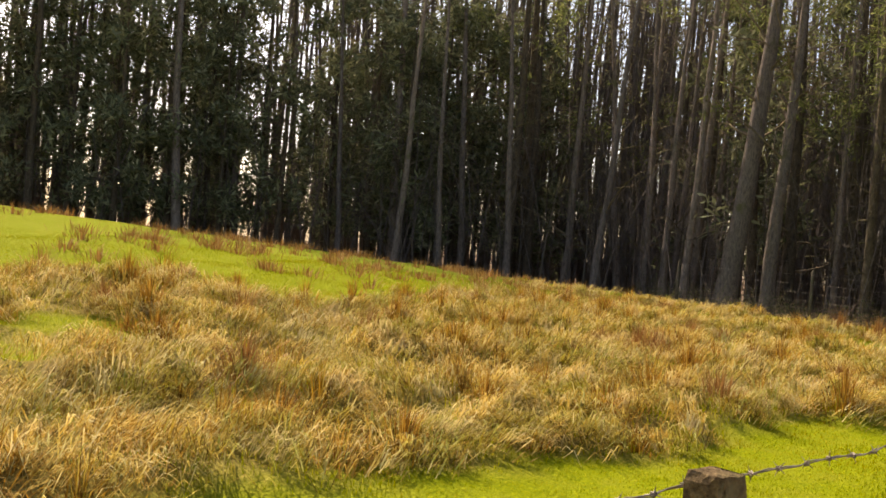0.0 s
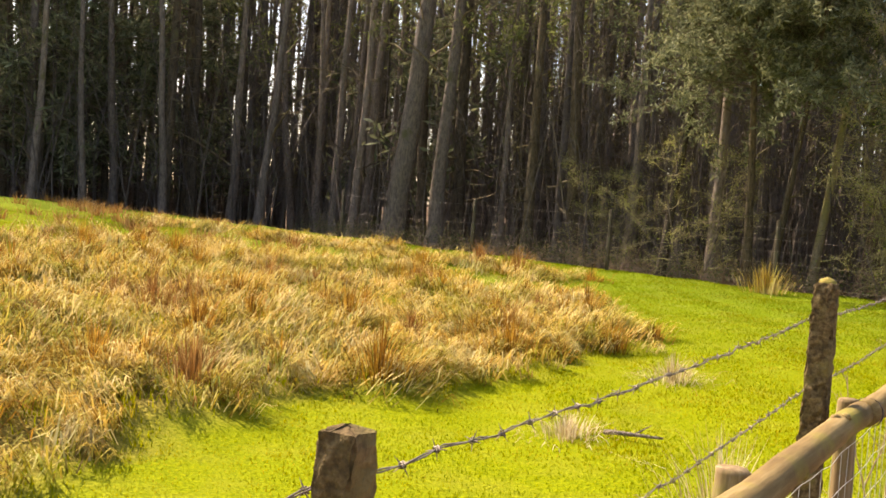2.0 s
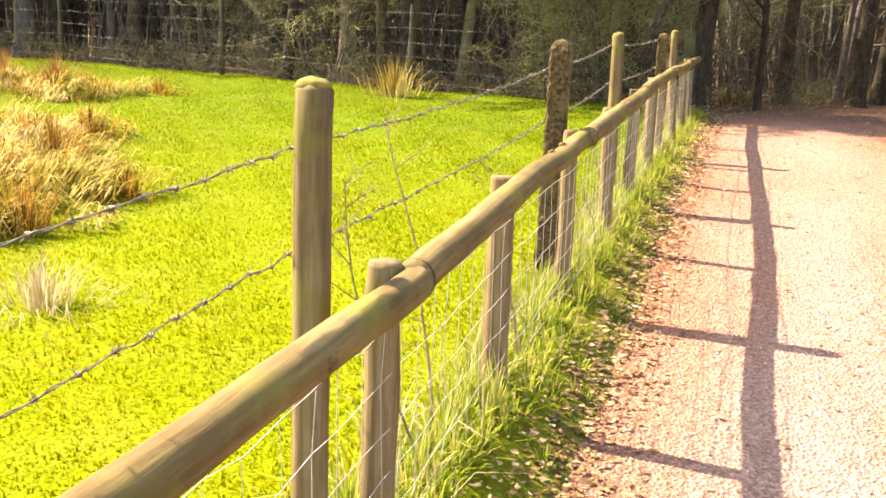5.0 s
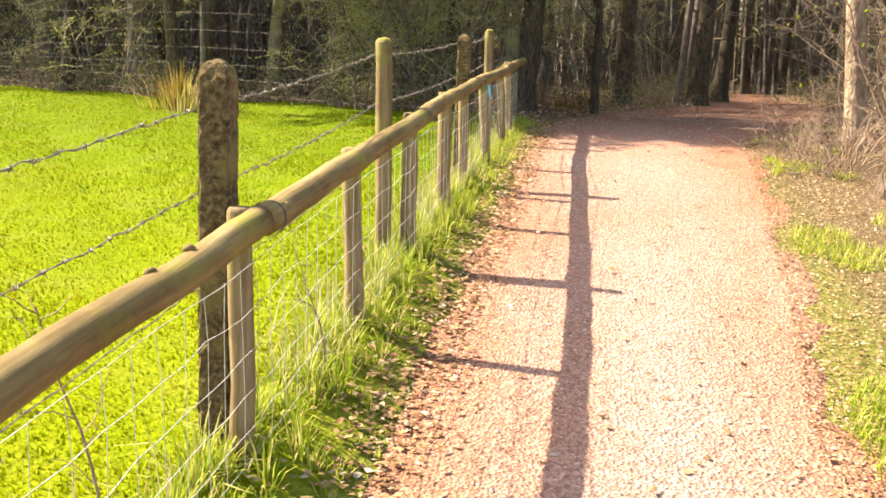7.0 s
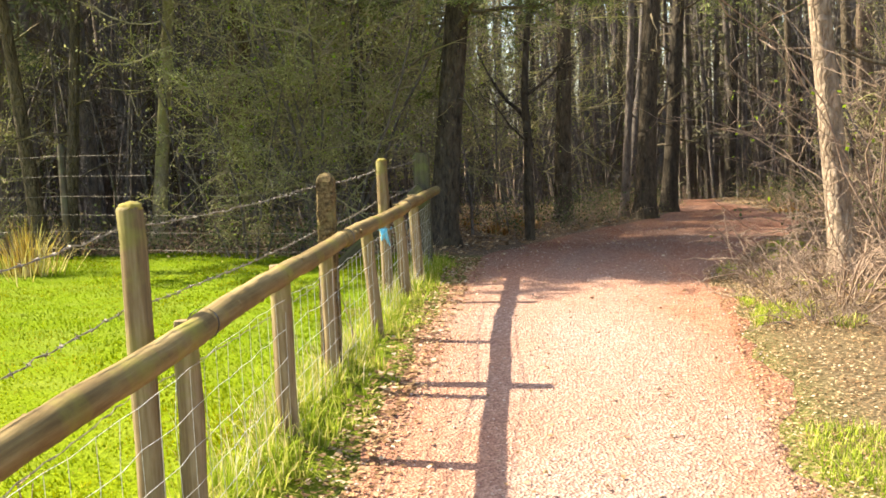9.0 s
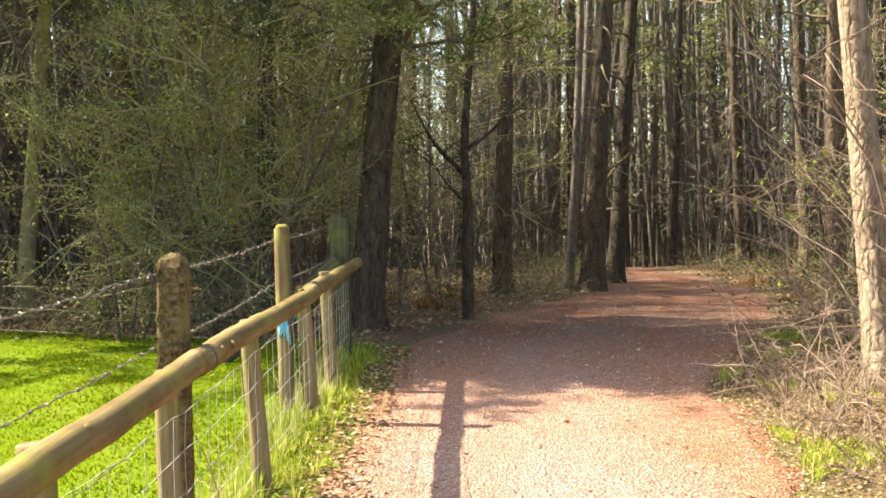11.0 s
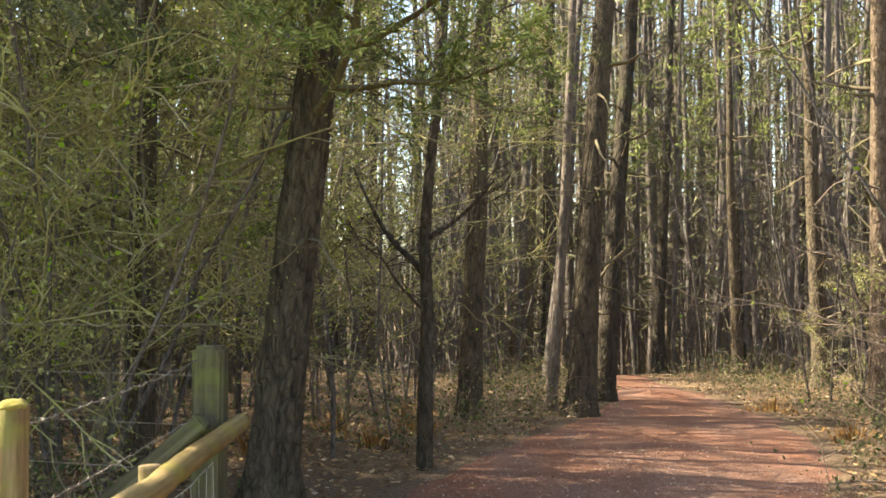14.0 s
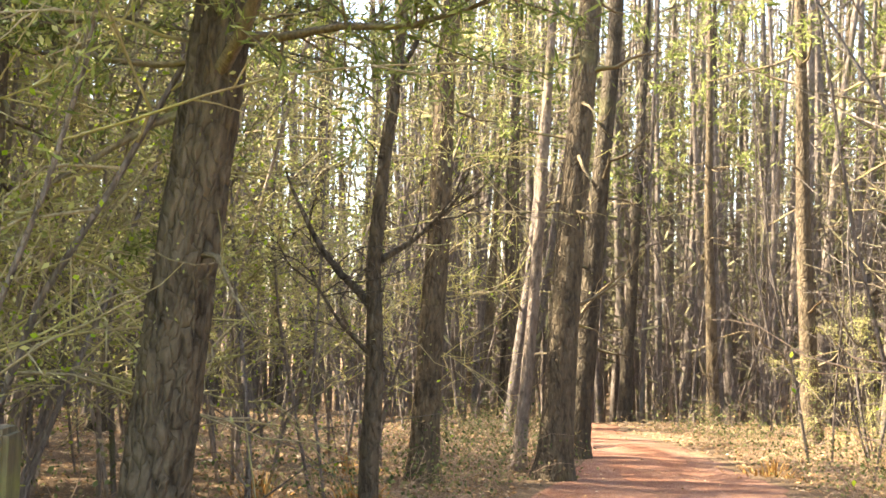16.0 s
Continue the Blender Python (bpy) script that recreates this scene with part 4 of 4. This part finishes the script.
def rail_mesh(seed, length, r0, r1):
    """A peeled, slightly crooked pole with knots and trimmed ends, along z."""
    r = np.random.default_rng(seed)
    n = 26
    zs = np.linspace(0, length, n)
    line = np.stack([np.cumsum(r.normal(size=n)) * 0.0022, np.cumsum(r.normal(size=n)) * 0.0022, zs], 1)
    line[:, :2] -= np.linspace(0, 1, n)[:, None] * line[-1, :2]
    rad = np.linspace(r0, r1, n) * (1 + r.normal(size=n) * 0.012)
    s = Shape()
    tube(s, line, rad, 16, True)
    for _ in range(6):
        a, z = r.uniform(0, 6.28), r.uniform(0.1, length - 0.1)
        d = np.array([math.cos(a), math.sin(a), 0])
        tube(s, np.array([[0, 0, z], [0, 0, z]]) + d * np.array([[r0 * 0.8], [r0 * 1.06]]), (0.02, 0.011), 7, True)
    return s.mesh("rail", M_RAIL)


def low_fence():
    root = tagged(new("post_and_rail_fence"), "low rail fence of peeled poles with wire netting beside the path", "fence")
    ys = [1.1, 2.6, 4.1, 5.6, 7.08, 8.55, 10.15, 11.55, 13.05, 14.58, 16.05, 17.30, 18.42, 19.75, 21.28, 22.35]
    r = np.random.default_rng(3)
    meshes = [round_post_mesh(400 + k, 0.83, 0.040 + 0.003 * k) for k in range(4)]
    for i, y in enumerate(ys):
        p = part("post", meshes[i % 4], root, "short split-topped wooden post")
        lean = {13: (-0.12, 0.0), 14: (-0.12, 0.03), 15: (-0.08, 0.0)}.get(i, (r.normal() * 0.015, 0.01 + r.normal() * 0.025))
        x = 0.145 + r.normal() * 0.008
        p.matrix_basis = lean_pose(x - lean[0] * 0.4, y - lean[1] * 0.4, float(land(x, y)) + r.normal() * 0.01, *lean)
    joints = [(-1.9, 0.68), (1.1, 0.69), (4.1, 0.70), (7.1, 0.705), (10.2, 0.715), (13.1, 0.785), (16.0, 0.845), (18.6, 0.87), (21.2, 0.86), (23.85, 0.84)]
    for i, ((a, za), (b, zb)) in enumerate(zip(joints[:-1], joints[1:])):
        p = part("rail", rail_mesh(500 + i, b - a + 0.02, 0.051, 0.048), root, "peeled round pole, yellow-brown and stained")
        p.matrix_basis = look((0.215, a - 0.03, za), (0.215 + 0.010 * (-1) ** i, a - 2, za - (zb - za) / (b - a) * 2))
        s = Shape()
        t = np.linspace(0, 2 * np.pi, 17)
        tube(s, np.stack([0.057 * np.cos(t), 0.004 * np.sin(2 * t), 0.057 * np.sin(t)], 1), 0.0035, 5)
        tie = part("wire_tie", s.mesh("wire_tie", M_WIRE), p, "dark wire tie")
        tie.matrix_basis = Matrix.Translation((0, 0, 0.05)) @ Matrix.Rotation(radians(90), 4, "X")
    net = Shape()
    rr = np.random.default_rng(8)
    wave = lambda y: 0.192 + 0.006 * np.sin(y * 2.1)
    run = np.arange(0.0, 23.4, 0.15)
    for z in (0.05, 0.15, 0.27, 0.40, 0.54, 0.68):
        tube(net, np.stack([wave(run), run, z + land(0, run) + rr.normal(size=len(run)) * 0.006], 1), 0.0014, 3)
    for y in np.arange(0.0, 23.4, 0.15):
        zs = np.array([0.05, 0.27, 0.54, 0.68])
        tube(net, np.stack([np.full(4, wave(y)), y + rr.normal(size=4) * 0.01, zs + land(0, y)], 1), 0.0012, 3)
    tagged(part("wire_netting", net.mesh("wire_netting", M_GALV), root, "galvanised stock netting"), kind="stuff")
    return root


def end_post():
    root = tagged(new("end_post"), "stout weathered straining post with a slanting strut", "post")
    bm = bmesh.new()
    bmesh.ops.create_cube(bm, size=1.0)
    for v in bm.verts:
        v.co = Vector((v.co.x * 0.16, v.co.y * 0.15, (v.co.z + 0.5) * 1.58 - 0.3))
    bmesh.ops.bevel(bm, geom=bm.edges[:], offset=0.018, segments=2, affect="EDGES")
    p = part("post", bm_mesh("post", bm, M_OLD, False), root)
    root.matrix_basis = lean_pose(0.07, 23.68, -0.03, 0.01, 0)
    bm = bmesh.new()
    bmesh.ops.create_cube(bm, size=1.0)
    for v in bm.verts:
        v.co = Vector((v.co.x * 0.09, v.co.y * 0.09, v.co.z * 1.55))
    bmesh.ops.bevel(bm, geom=bm.edges[:], offset=0.012, segments=2, affect="EDGES")
    st = part("strut", bm_mesh("strut", bm, M_OLD, False), root, "slanting strut")
    st.matrix_basis = Matrix.Translation((-0.58, -0.15, 0.42)) @ Matrix.Rotation(radians(49), 4, "Y")


def wood_fence():
    root = tagged(new("wire_fence"), "plain wire fence on dark stakes along the wood", "fence")
    stakes = [(0.0, 23.75), (-4.65, 25.3), (-8.9, 26.6), (-13.2, 27.6), (-18.0, 28.2)]
    for i, (x, y) in enumerate(stakes[1:]):
        s = Shape()
        tube(s, np.array([[0, 0, -0.3], [0, 0, 0.7], [0.01, 0, 1.42], [0.01, 0, 1.45]]), (0.055, 0.05, 0.045, 0.03), 8, True)
        p = part("stake", s.mesh("stake", M_STAKE), root, "dark thin stake")
        p.matrix_basis = Matrix.Translation((x, y, float(land(x, y))))
    for z in (0.15, 0.36, 0.57, 0.80, 1.05, 1.30):
        s = Shape()
        tube(s, wire_line([(x, y - 0.06, float(land(x, y)) + z) for x, y in stakes], 0.4, 0.02), 0.0022, 4)
        part("wire", s.mesh("wire", M_WIRE), root, "thin dull wire")


def blue_tag():
    """A twist of light blue baling string hanging at the post."""
    s = Shape()
    r = np.random.default_rng(6)
    for k in range(7):
        x = r.uniform(-0.03, 0.03)
        line = bent(r, np.array([x, 0, 0]), (x * 2, 0.0, -1), r.uniform(0.06, 0.16), 4, 0.10)
        tube(s, line, (0.006, 0.009, 0.008, 0.007, 0.004), 5)
    t = np.linspace(0, 2 * np.pi, 13)
    tube(s, np.stack([0.055 * np.cos(t), 0.055 * np.sin(t), 0.01 * np.sin(3 * t)], 1) + (0, 0.055, 0), 0.008, 5)
    ob = tagged(new("blue_string"), "light blue plastic string tied round a post", "string")
    part("strands", s.mesh("strands", M_BLUE), ob)
    ob.matrix_basis = Matrix.Translation((0.03, 21.245, 0.68))


barbed_fence()
low_fence()
end_post()
wood_fence()
blue_tag()


# ---- grass, litter and stones ----
def meadow():
    r = np.random.default_rng(61)
    n = 420000
    d = r.random(n) ** 1.5
    x = -0.02 - 17 * d
    y = r.uniform(2.0, 27.5, n)
    keep = (r.random(n) > straw_mask(x, y) * 0.72) & (r.random(n) > wood_mask(x, y)) & (r.random(n) < np.clip(1.15 - (y - 4) / 40, 0.3, 1))
    x, y = x[keep], y[keep]
    n = len(x)
    s = Shape()
    h = r.uniform(0.010, 0.028, n) * (1 + 0.5 * soft_noise(x, y, 2.2)) * (1 + 3.0 * straw_mask(x, y))
    a = r.uniform(0, 6.28, n)
    z = land(x, y) - 0.004
    w = 0.004 + 0.004 * r.random(n) + 0.0006 * np.abs(y)
    out = np.stack([np.cos(a), np.sin(a)], 1)
    lean = r.uniform(0.1, 0.9, n) * h
    root = np.stack([x, y, z], 1)
    side = np.stack([-out[:, 1] * w, out[:, 0] * w, np.zeros(n)], 1) * 0.5
    tip = root + np.stack([out[:, 0] * lean, out[:, 1] * lean, h], 1)
    s.add(np.stack([root - side, root + side, tip], 1).reshape(-1, 3), None, np.arange(n * 3).reshape(-1, 3))
    tagged(new("meadow_grass", s.mesh("meadow_grass", M_GREEN, False)), "short bright green meadow grass", "grass", kind="stuff")


def tussocks():
    """Dead grass: lodged thatch in swirls, and tussocks that stand up out of it."""
    r = np.random.default_rng(62)
    s = Shape()
    c = 5200                      # mats of lodged grass, each combed one way over a low dome
    mx, my = -2.2 - 13.5 * r.random(c) ** 1.3, r.uniform(0.5, 21.5, c)
    keep = r.random(c) < straw_mask(mx, my)
    mx, my = mx[keep], my[keep]
    c, per = len(mx), 44
    wide = np.repeat(r.uniform(0.10, 0.30, c), per)
    lift = np.repeat(r.uniform(0.02, 0.15, c), per)
    way = np.repeat(3.0 * soft_noise(mx, my, 0.9, 1.0) + r.normal(size=c) * 0.9, per)
    flat = np.repeat(r.uniform(0.95, 1.65, c), per)
    n = c * per
    q, a = np.sqrt(r.random(n)), r.uniform(0, 6.28, n)
    x, y = np.repeat(mx, per) + wide * q * np.cos(a), np.repeat(my, per) + wide * q * np.sin(a)
    blade_field(s, x, y, land(x, y) + 0.005 + lift * (1 - q * q), r.uniform(0.12, 0.34, n), flat * r.uniform(0.75, 1.35, n), way + r.normal(size=n) * 0.38, r.uniform(0.004, 0.009, n) + 0.0004 * y, r)
    tagged(new("dead_grass", s.mesh("dead_grass", M_STRAW, False)), "straw-coloured lodged dead grass in swirls", "dead grass", kind="stuff")
    s = Shape()
    c = 260
    cx, cy = -2.4 - 16 * r.random(c) ** 1.2, r.uniform(0.5, 21.5, c)
    keep = r.random(c) < straw_mask(cx, cy)
    cx, cy = cx[keep], cy[keep]
    per = 125
    size = np.repeat(r.uniform(0.55, 1.5, len(cx)) ** 1.2, per)
    gx, gy = np.repeat(cx, per), np.repeat(cy, per)
    n = len(gx)
    a = r.uniform(0, 6.28, n)
    q = np.abs(r.normal(size=n)) * 0.13 * size
    x, y = gx + q * np.cos(a), gy + q * np.sin(a)
    blade_field(s, x, y, land(x, y) - 0.01, r.uniform(0.10, 0.31, n) * size, np.clip(q / 0.10, 0.2, 1.5) * r.uniform(0.5, 1.2, n), a + r.normal(size=n) * 0.5, r.uniform(0.004, 0.008, n) + 0.0004 * y, r)
    tagged(new("tussocks", s.mesh("tussocks", M_TUSSOCK, False)), "rusty orange tussocks standing out of the dead grass", "tussocks", kind="stuff")
    s = Shape()
    # sparse tufts on the far green slope and along its crest
    c = 150
    cx, cy = r.uniform(-26, -10, c), r.uniform(6, 22, c)
    gx, gy = np.repeat(cx, 60), np.repeat(cy, 60)
    n = len(gx)
    a = r.uniform(0, 6.28, n)
    q = np.abs(r.normal(size=n)) * 0.22
    x, y = gx + q * np.cos(a) * 1.4, gy + q * np.sin(a)
    blade_field(s, x, y, land(x, y) - 0.01, r.uniform(0.12, 0.34, n), r.uniform(0.3, 1.3, n), a, np.full(n, 0.014), r)
    tagged(new("grass_tufts", s.mesh("grass_tufts", M_RUST, False)), "scattered brown tufts on the green slope", "grass tufts", kind="stuff")


def clump(name, seed, x, y, count, height, spread, lean, mat, label, width=0.006, group=""):
    r = np.random.default_rng(seed)
    a = r.uniform(0, 6.28, count)
    q = np.abs(r.normal(size=count)) * spread
    px, py = q * np.cos(a), q * np.sin(a)
    s = Shape()
    blade_field(s, px, py, land(x + px, y + py) - land(x, y) - 0.02, r.uniform(0.5, 1.0, count) * height, np.clip(q / spread, 0.15, 1.6) * lean * r.uniform(0.6, 1.3, count), a + r.normal(size=count) * 0.5, np.full(count, width), r)
    ob = tagged(new(name), label, "grass clump", group)
    part("blade_tuft", s.mesh("blade_tuft", mat, False), ob)
    ob.matrix_basis = Matrix.Translation((x, y, float(land(x, y))))


def verge():
    r = np.random.default_rng(63)
    s = Shape()
    c, per = 1250, 30             # tufts that spill from the fence towards the gravel
    ty = r.uniform(1.0, 23.9, c)
    tx = 0.02 + np.abs(r.normal(size=c)) * 0.17 + 0.05 * soft_noise(ty * 0 + 3, ty, 2.0)
    keep = tx < 0.50 + 0.10 * soft_noise(ty * 0, ty, 3.0)
    tx, ty = tx[keep], ty[keep]
    n = len(tx) * per
    tall = np.repeat(r.uniform(0.45, 1.25, len(tx)), per)
    a, q = r.uniform(0, 6.28, n), np.abs(r.normal(size=n)) * 0.035
    x, y = np.repeat(tx, per) + q * np.cos(a), np.repeat(ty, per) + q * np.sin(a)
    h = r.uniform(0.06, 0.20, n) * tall * np.clip(1.25 - x * 1.6, 0.45, 1.3)
    blade_field(s, x, y, land(x, y) - 0.01, h, np.clip(q / 0.035, 0.2, 1.6) * r.uniform(0.6, 1.1, n), a + r.normal(size=n) * 0.4, r.uniform(0.005, 0.010, n), r)
    # grass and weeds on the far side of the path
    n = 46000
    y = r.uniform(9, 26, n)
    x = np.interp(y, PATH_Y, PATH_R) + np.abs(r.normal(size=n)) * 0.5
    keep = soft_noise(x, y, 1.9, 8) > 0.26
    x, y = x[keep], y[keep]
    n = len(x)
    blade_field(s, x, y, land(x, y) - 0.01, r.uniform(0.03, 0.12, n), r.uniform(0.3, 1.3, n), r.uniform(0, 6.28, n), r.uniform(0.004, 0.008, n), r)
    tagged(new("verge_grass", s.mesh("verge_grass", M_VERGE, False)), "yellow-green grass along the fence and path", "grass", kind="stuff")
    s = Shape()
    n = 2000
    y = r.uniform(3.0, 24.0, n)
    x = 0.06 + r.normal(size=n) * 0.10
    keep = soft_noise(x, y, 1.6, 6) > -0.15
    x, y = x[keep], y[keep]
    n = len(x)
    blade_field(s, x, y, land(x, y), r.uniform(0.10, 0.42, n), r.uniform(0.2, 1.3, n), r.uniform(0, 6.28, n), r.uniform(0.002, 0.005, n), r)
    tagged(new("dry_stems", s.mesh("dry_stems", M_PALEGRASS, False)), "bleached dry grass stems caught in the netting", "dry grass", kind="stuff")


def litter():
    r = np.random.default_rng(64)
    s = Shape()

    def strew(x, y, size, lift=0.012):
        n = len(x)
        a = r.uniform(0, 6.28, n)
        ln = size * r.uniform(0.6, 1.4, n)
        tilt = r.uniform(-0.5, 0.5, (n, 2)) * ln[:, None] * 0.5
        c, q = np.cos(a) * ln * 0.5, np.sin(a) * ln * 0.5
        z = land(x, y) + lift + np.abs(r.normal(size=n)) * 0.008
        v = np.stack([np.stack([x - c, y - q, z], 1), np.stack([x + q * 0.6, y - c * 0.6, z + tilt[:, 0]], 1),
                      np.stack([x + c, y + q, z + 0.004], 1), np.stack([x - q * 0.6, y + c * 0.6, z + tilt[:, 1]], 1)], 1).reshape(-1, 3)
        k = np.arange(n)[:, None] * 4
        s.add(v, None, np.concatenate([k + [0, 1, 2], k + [0, 2, 3]]))

    n = 46000
    x, y = r.uniform(-9, 13, n), r.uniform(24.2, 46, n)
    keep = (r.random(n) < wood_mask(x, y)) & ((x < np.interp(y, PATH_Y, PATH_L) - 0.1) | (x > np.interp(y, PATH_Y, PATH_R) + 0.1))
    strew(x[keep], y[keep], 0.06)
    n = 34000
    y = r.uniform(9, 27, n)
    x = np.interp(y, PATH_Y, PATH_R) - 0.15 + np.abs(r.normal(size=n)) * 0.8
    strew(x, y, 0.020)
    n = 9000
    y = r.uniform(3, 24.5, n)
    x = 0.48 + r.normal(size=n) * 0.11
    strew(x, y, 0.035)
    n = 1200
    y = r.uniform(4, 36, n)
    strew(np.interp(y, PATH_Y, PATH_L) + r.random(n) * 2.1, y, 0.035, 0.02)
    tagged(new("fallen_leaves", s.mesh("fallen_leaves", M_LITTER, False)), "dry brown leaves strewn over the woodland floor", "leaf litter", kind="stuff")
    # loose stones
    s = Shape()
    octa = np.array([(1, 0, 0), (0, 1, 0), (-1, 0, 0), (0, -1, 0), (0, 0, 0.7), (0, 0, -0.7)], float)
    faces = np.array([(0, 1, 4), (1, 2, 4), (2, 3, 4), (3, 0, 4), (1, 0, 5), (2, 1, 5), (3, 2, 5), (0, 3, 5)])
    n = 5000
    y = r.uniform(4, 30, n)
    x = np.interp(y, PATH_Y, PATH_L) + r.random(n) * (np.interp(y, PATH_Y, PATH_R) - np.interp(y, PATH_Y, PATH_L))
    size = 0.004 + 0.009 * r.random(n) ** 3
    jit = r.uniform(0.6, 1.3, (n, 6, 1))
    turn = r.uniform(0, 6.28, n)
    o = octa[None] * jit * size[:, None, None]
    ox = o[:, :, 0] * np.cos(turn)[:, None] - o[:, :, 1] * np.sin(turn)[:, None]
    oy = o[:, :, 0] * np.sin(turn)[:, None] + o[:, :, 1] * np.cos(turn)[:, None]
    v = np.stack([ox + x[:, None], oy + y[:, None], o[:, :, 2] + (land(x, y) + 0.012 + size * 0.2)[:, None]], -1).reshape(-1, 3)
    s.add(v, None, (faces[None] + np.arange(n)[:, None, None] * 6).reshape(-1, 3))
    tagged(new("gravel", s.mesh("gravel", M_STONE, False)), "loose pinkish stones on the path", "gravel", kind="stuff")


def ferns_and_brambles():
    """Low dead stems and green sprigs at the wood's edge and beside the path."""
    r = np.random.default_rng(65)
    s, ends = Shape(), []
    for _ in range(1500):
        if r.random() < 0.45:
            x = r.uniform(-20, -0.6)
            y = float(np.interp(x, EDGE_X, EDGE_Y)) + abs(r.normal()) * 0.8 - 0.1
        elif r.random() < 0.5:
            y = r.uniform(28.5, 42)
            x = float(np.interp(y, PATH_Y, PATH_L)) - 0.3 - abs(r.normal()) * 1.6
        else:
            y = r.uniform(24, 42)
            x = float(np.interp(y, PATH_Y, PATH_R)) + 0.4 + abs(r.normal()) * 1.6
        a = r.uniform(0, 6.28)
        line = bent(r, np.array([x, y, float(land(x, y)) - 0.03]), (np.cos(a), np.sin(a), 1.3), r.uniform(0.4, 1.3), 5, 0.2, -1.0)
        tube(s, line, np.linspace(0.005, 0.002, 6), 3)
        ends.append(line[2:])
    tagged(new("bramble_stems", s.mesh("bramble_stems", M_DEADTWIG)), "arching dead bramble and bracken stems", "brambles", kind="stuff")
    pts = np.concatenate(ends)
    s = Shape()
    p = np.repeat(pts, 6, 0)
    leaf_quads(s, p + r.normal(size=p.shape) * 0.09, 0.042, r, 0.6)
    tagged(new("bramble_leaves", s.mesh("bramble_leaves", M_BRAMBLE, False)), "small green bramble leaves near the ground", "brambles", kind="stuff")


meadow()
tussocks()
verge()
litter()
ferns_and_brambles()
TUSSOCKS = [(-6.1, 9.5), (-3.57, 9.4), (-8.3, 17.4), (-8.7, 20.0), (-4.6, 7.6), (-5.2, 11.2), (-7.4, 12.6)]
tr = np.random.default_rng(88)
while len(TUSSOCKS) < 60:
    x, y = -2.9 - 9.5 * tr.random() ** 1.1, tr.uniform(2.5, 17.5)
    if straw_mask(np.array(x), np.array(y)) > 0.5 and clear_of(x, y, TUSSOCKS, 0.6):
        TUSSOCKS.append((x, y))
for k, (x, y) in enumerate(TUSSOCKS):
    high = tr.uniform(0.30, 0.52) if k > 6 else 0.55
    clump("grass_tussock", 900 + k, x, y, 230, high, tr.uniform(0.10, 0.2), tr.uniform(0.6, 1.2), M_TUSSOCK if k % 3 else M_RUST,
          "rusty tussock of dead grass in the meadow", 0.008, "tussocks in the meadow")
clump("rush_clump", 71, -4.4, 23.7, 240, 0.75, 0.26, 0.6, M_STRAW, "fanning tan rushes at the field's edge", 0.012)
clump("pale_clump", 72, -2.13, 11.85, 240, 0.34, 0.16, 1.1, M_PALEGRASS, "bleached grass clump on the green meadow")
clump("pale_clump", 73, -1.88, 9.1, 360, 0.22, 0.24, 1.7, M_PALEGRASS, "flattened pale grass clump on the meadow")
clump("rush_clump", 74, -0.55, 8.0, 150, 0.6, 0.14, 0.7, M_PALEGRASS, "thin dry rushes beside the fence")
for k, (x, y) in enumerate(((0.55, 29.6), (0.9, 31.0), (0.1, 30.3), (0.75, 33.2), (-0.5, 28.4), (6.2, 34.2), (6.0, 30.6))):
    clump("bracken_clump", 980 + k, x, y, 90, 0.34, 0.3, 1.4, M_RUST, "dead orange-brown bracken on the woodland floor", 0.02, "dead bracken in the wood")
clump("rush_clump", 75, -8.0, 20.2, 260, 0.55, 0.35, 0.9, M_RUST, "tall orange-brown grass clump on the meadow", 0.012)


def fallen_stick():
    r = np.random.default_rng(12)
    s = Shape()
    line = bent(r, np.array([0, 0, 0.02]), (1, 0.15, 0.03), 0.38, 6, 0.06)
    tube(s, line, np.linspace(0.018, 0.008, 7), 7, True)
    tube(s, bent(r, line[3], (0.5, 0.8, 0.3), 0.16, 3, 0.1), (0.008, 0.006, 0.004, 0.002), 5)
    ob = tagged(new("fallen_stick", s.mesh("fallen_stick", M_BARK)), "dark fallen stick lying on the grass", "stick")
    ob.matrix_basis = Matrix.Translation((-1.70, 9.26, float(land(-1.6, 9.26)) + 0.012))


def weed_stalk(seed, x, y, height):
    """A dry, jointed weed with a few side shoots, standing in the netting."""
    r = np.random.default_rng(seed)
    s = Shape()
    line = bent(r, np.array([0, 0, -0.03]), (r.normal() * 0.15, r.normal() * 0.15, 1), height, 7, 0.10)
    rr = np.linspace(0.0055, 0.002, 8)
    tube(s, line, rr, 5)
    grow(s, r, line, rr * 2.2, 8, 0.3, 1.0, height * 0.3, 0.8, 1, 0.0012, 3)
    ob = tagged(new("weed_stalk", s.mesh("weed_stalk", M_DEADTWIG)), "dry brown weed stalk beside the fence", "weed", "dry weeds along the fence")
    ob.matrix_basis = Matrix.Translation((x, y, float(land(x, y))))


fallen_stick()
for k, (x, y, h) in enumerate(((0.02, 8.75, 0.75), (-0.12, 9.3, 0.6), (0.1, 10.75, 1.0), (0.06, 11.0, 1.15), (0.16, 11.9, 0.6), (0.05, 12.3, 0.8), (0.2, 13.9, 0.55), (0.08, 15.2, 0.6), (0.1, 19.2, 0.5), (-0.2, 8.2, 0.55))):
    weed_stalk(940 + k, x, y, h)
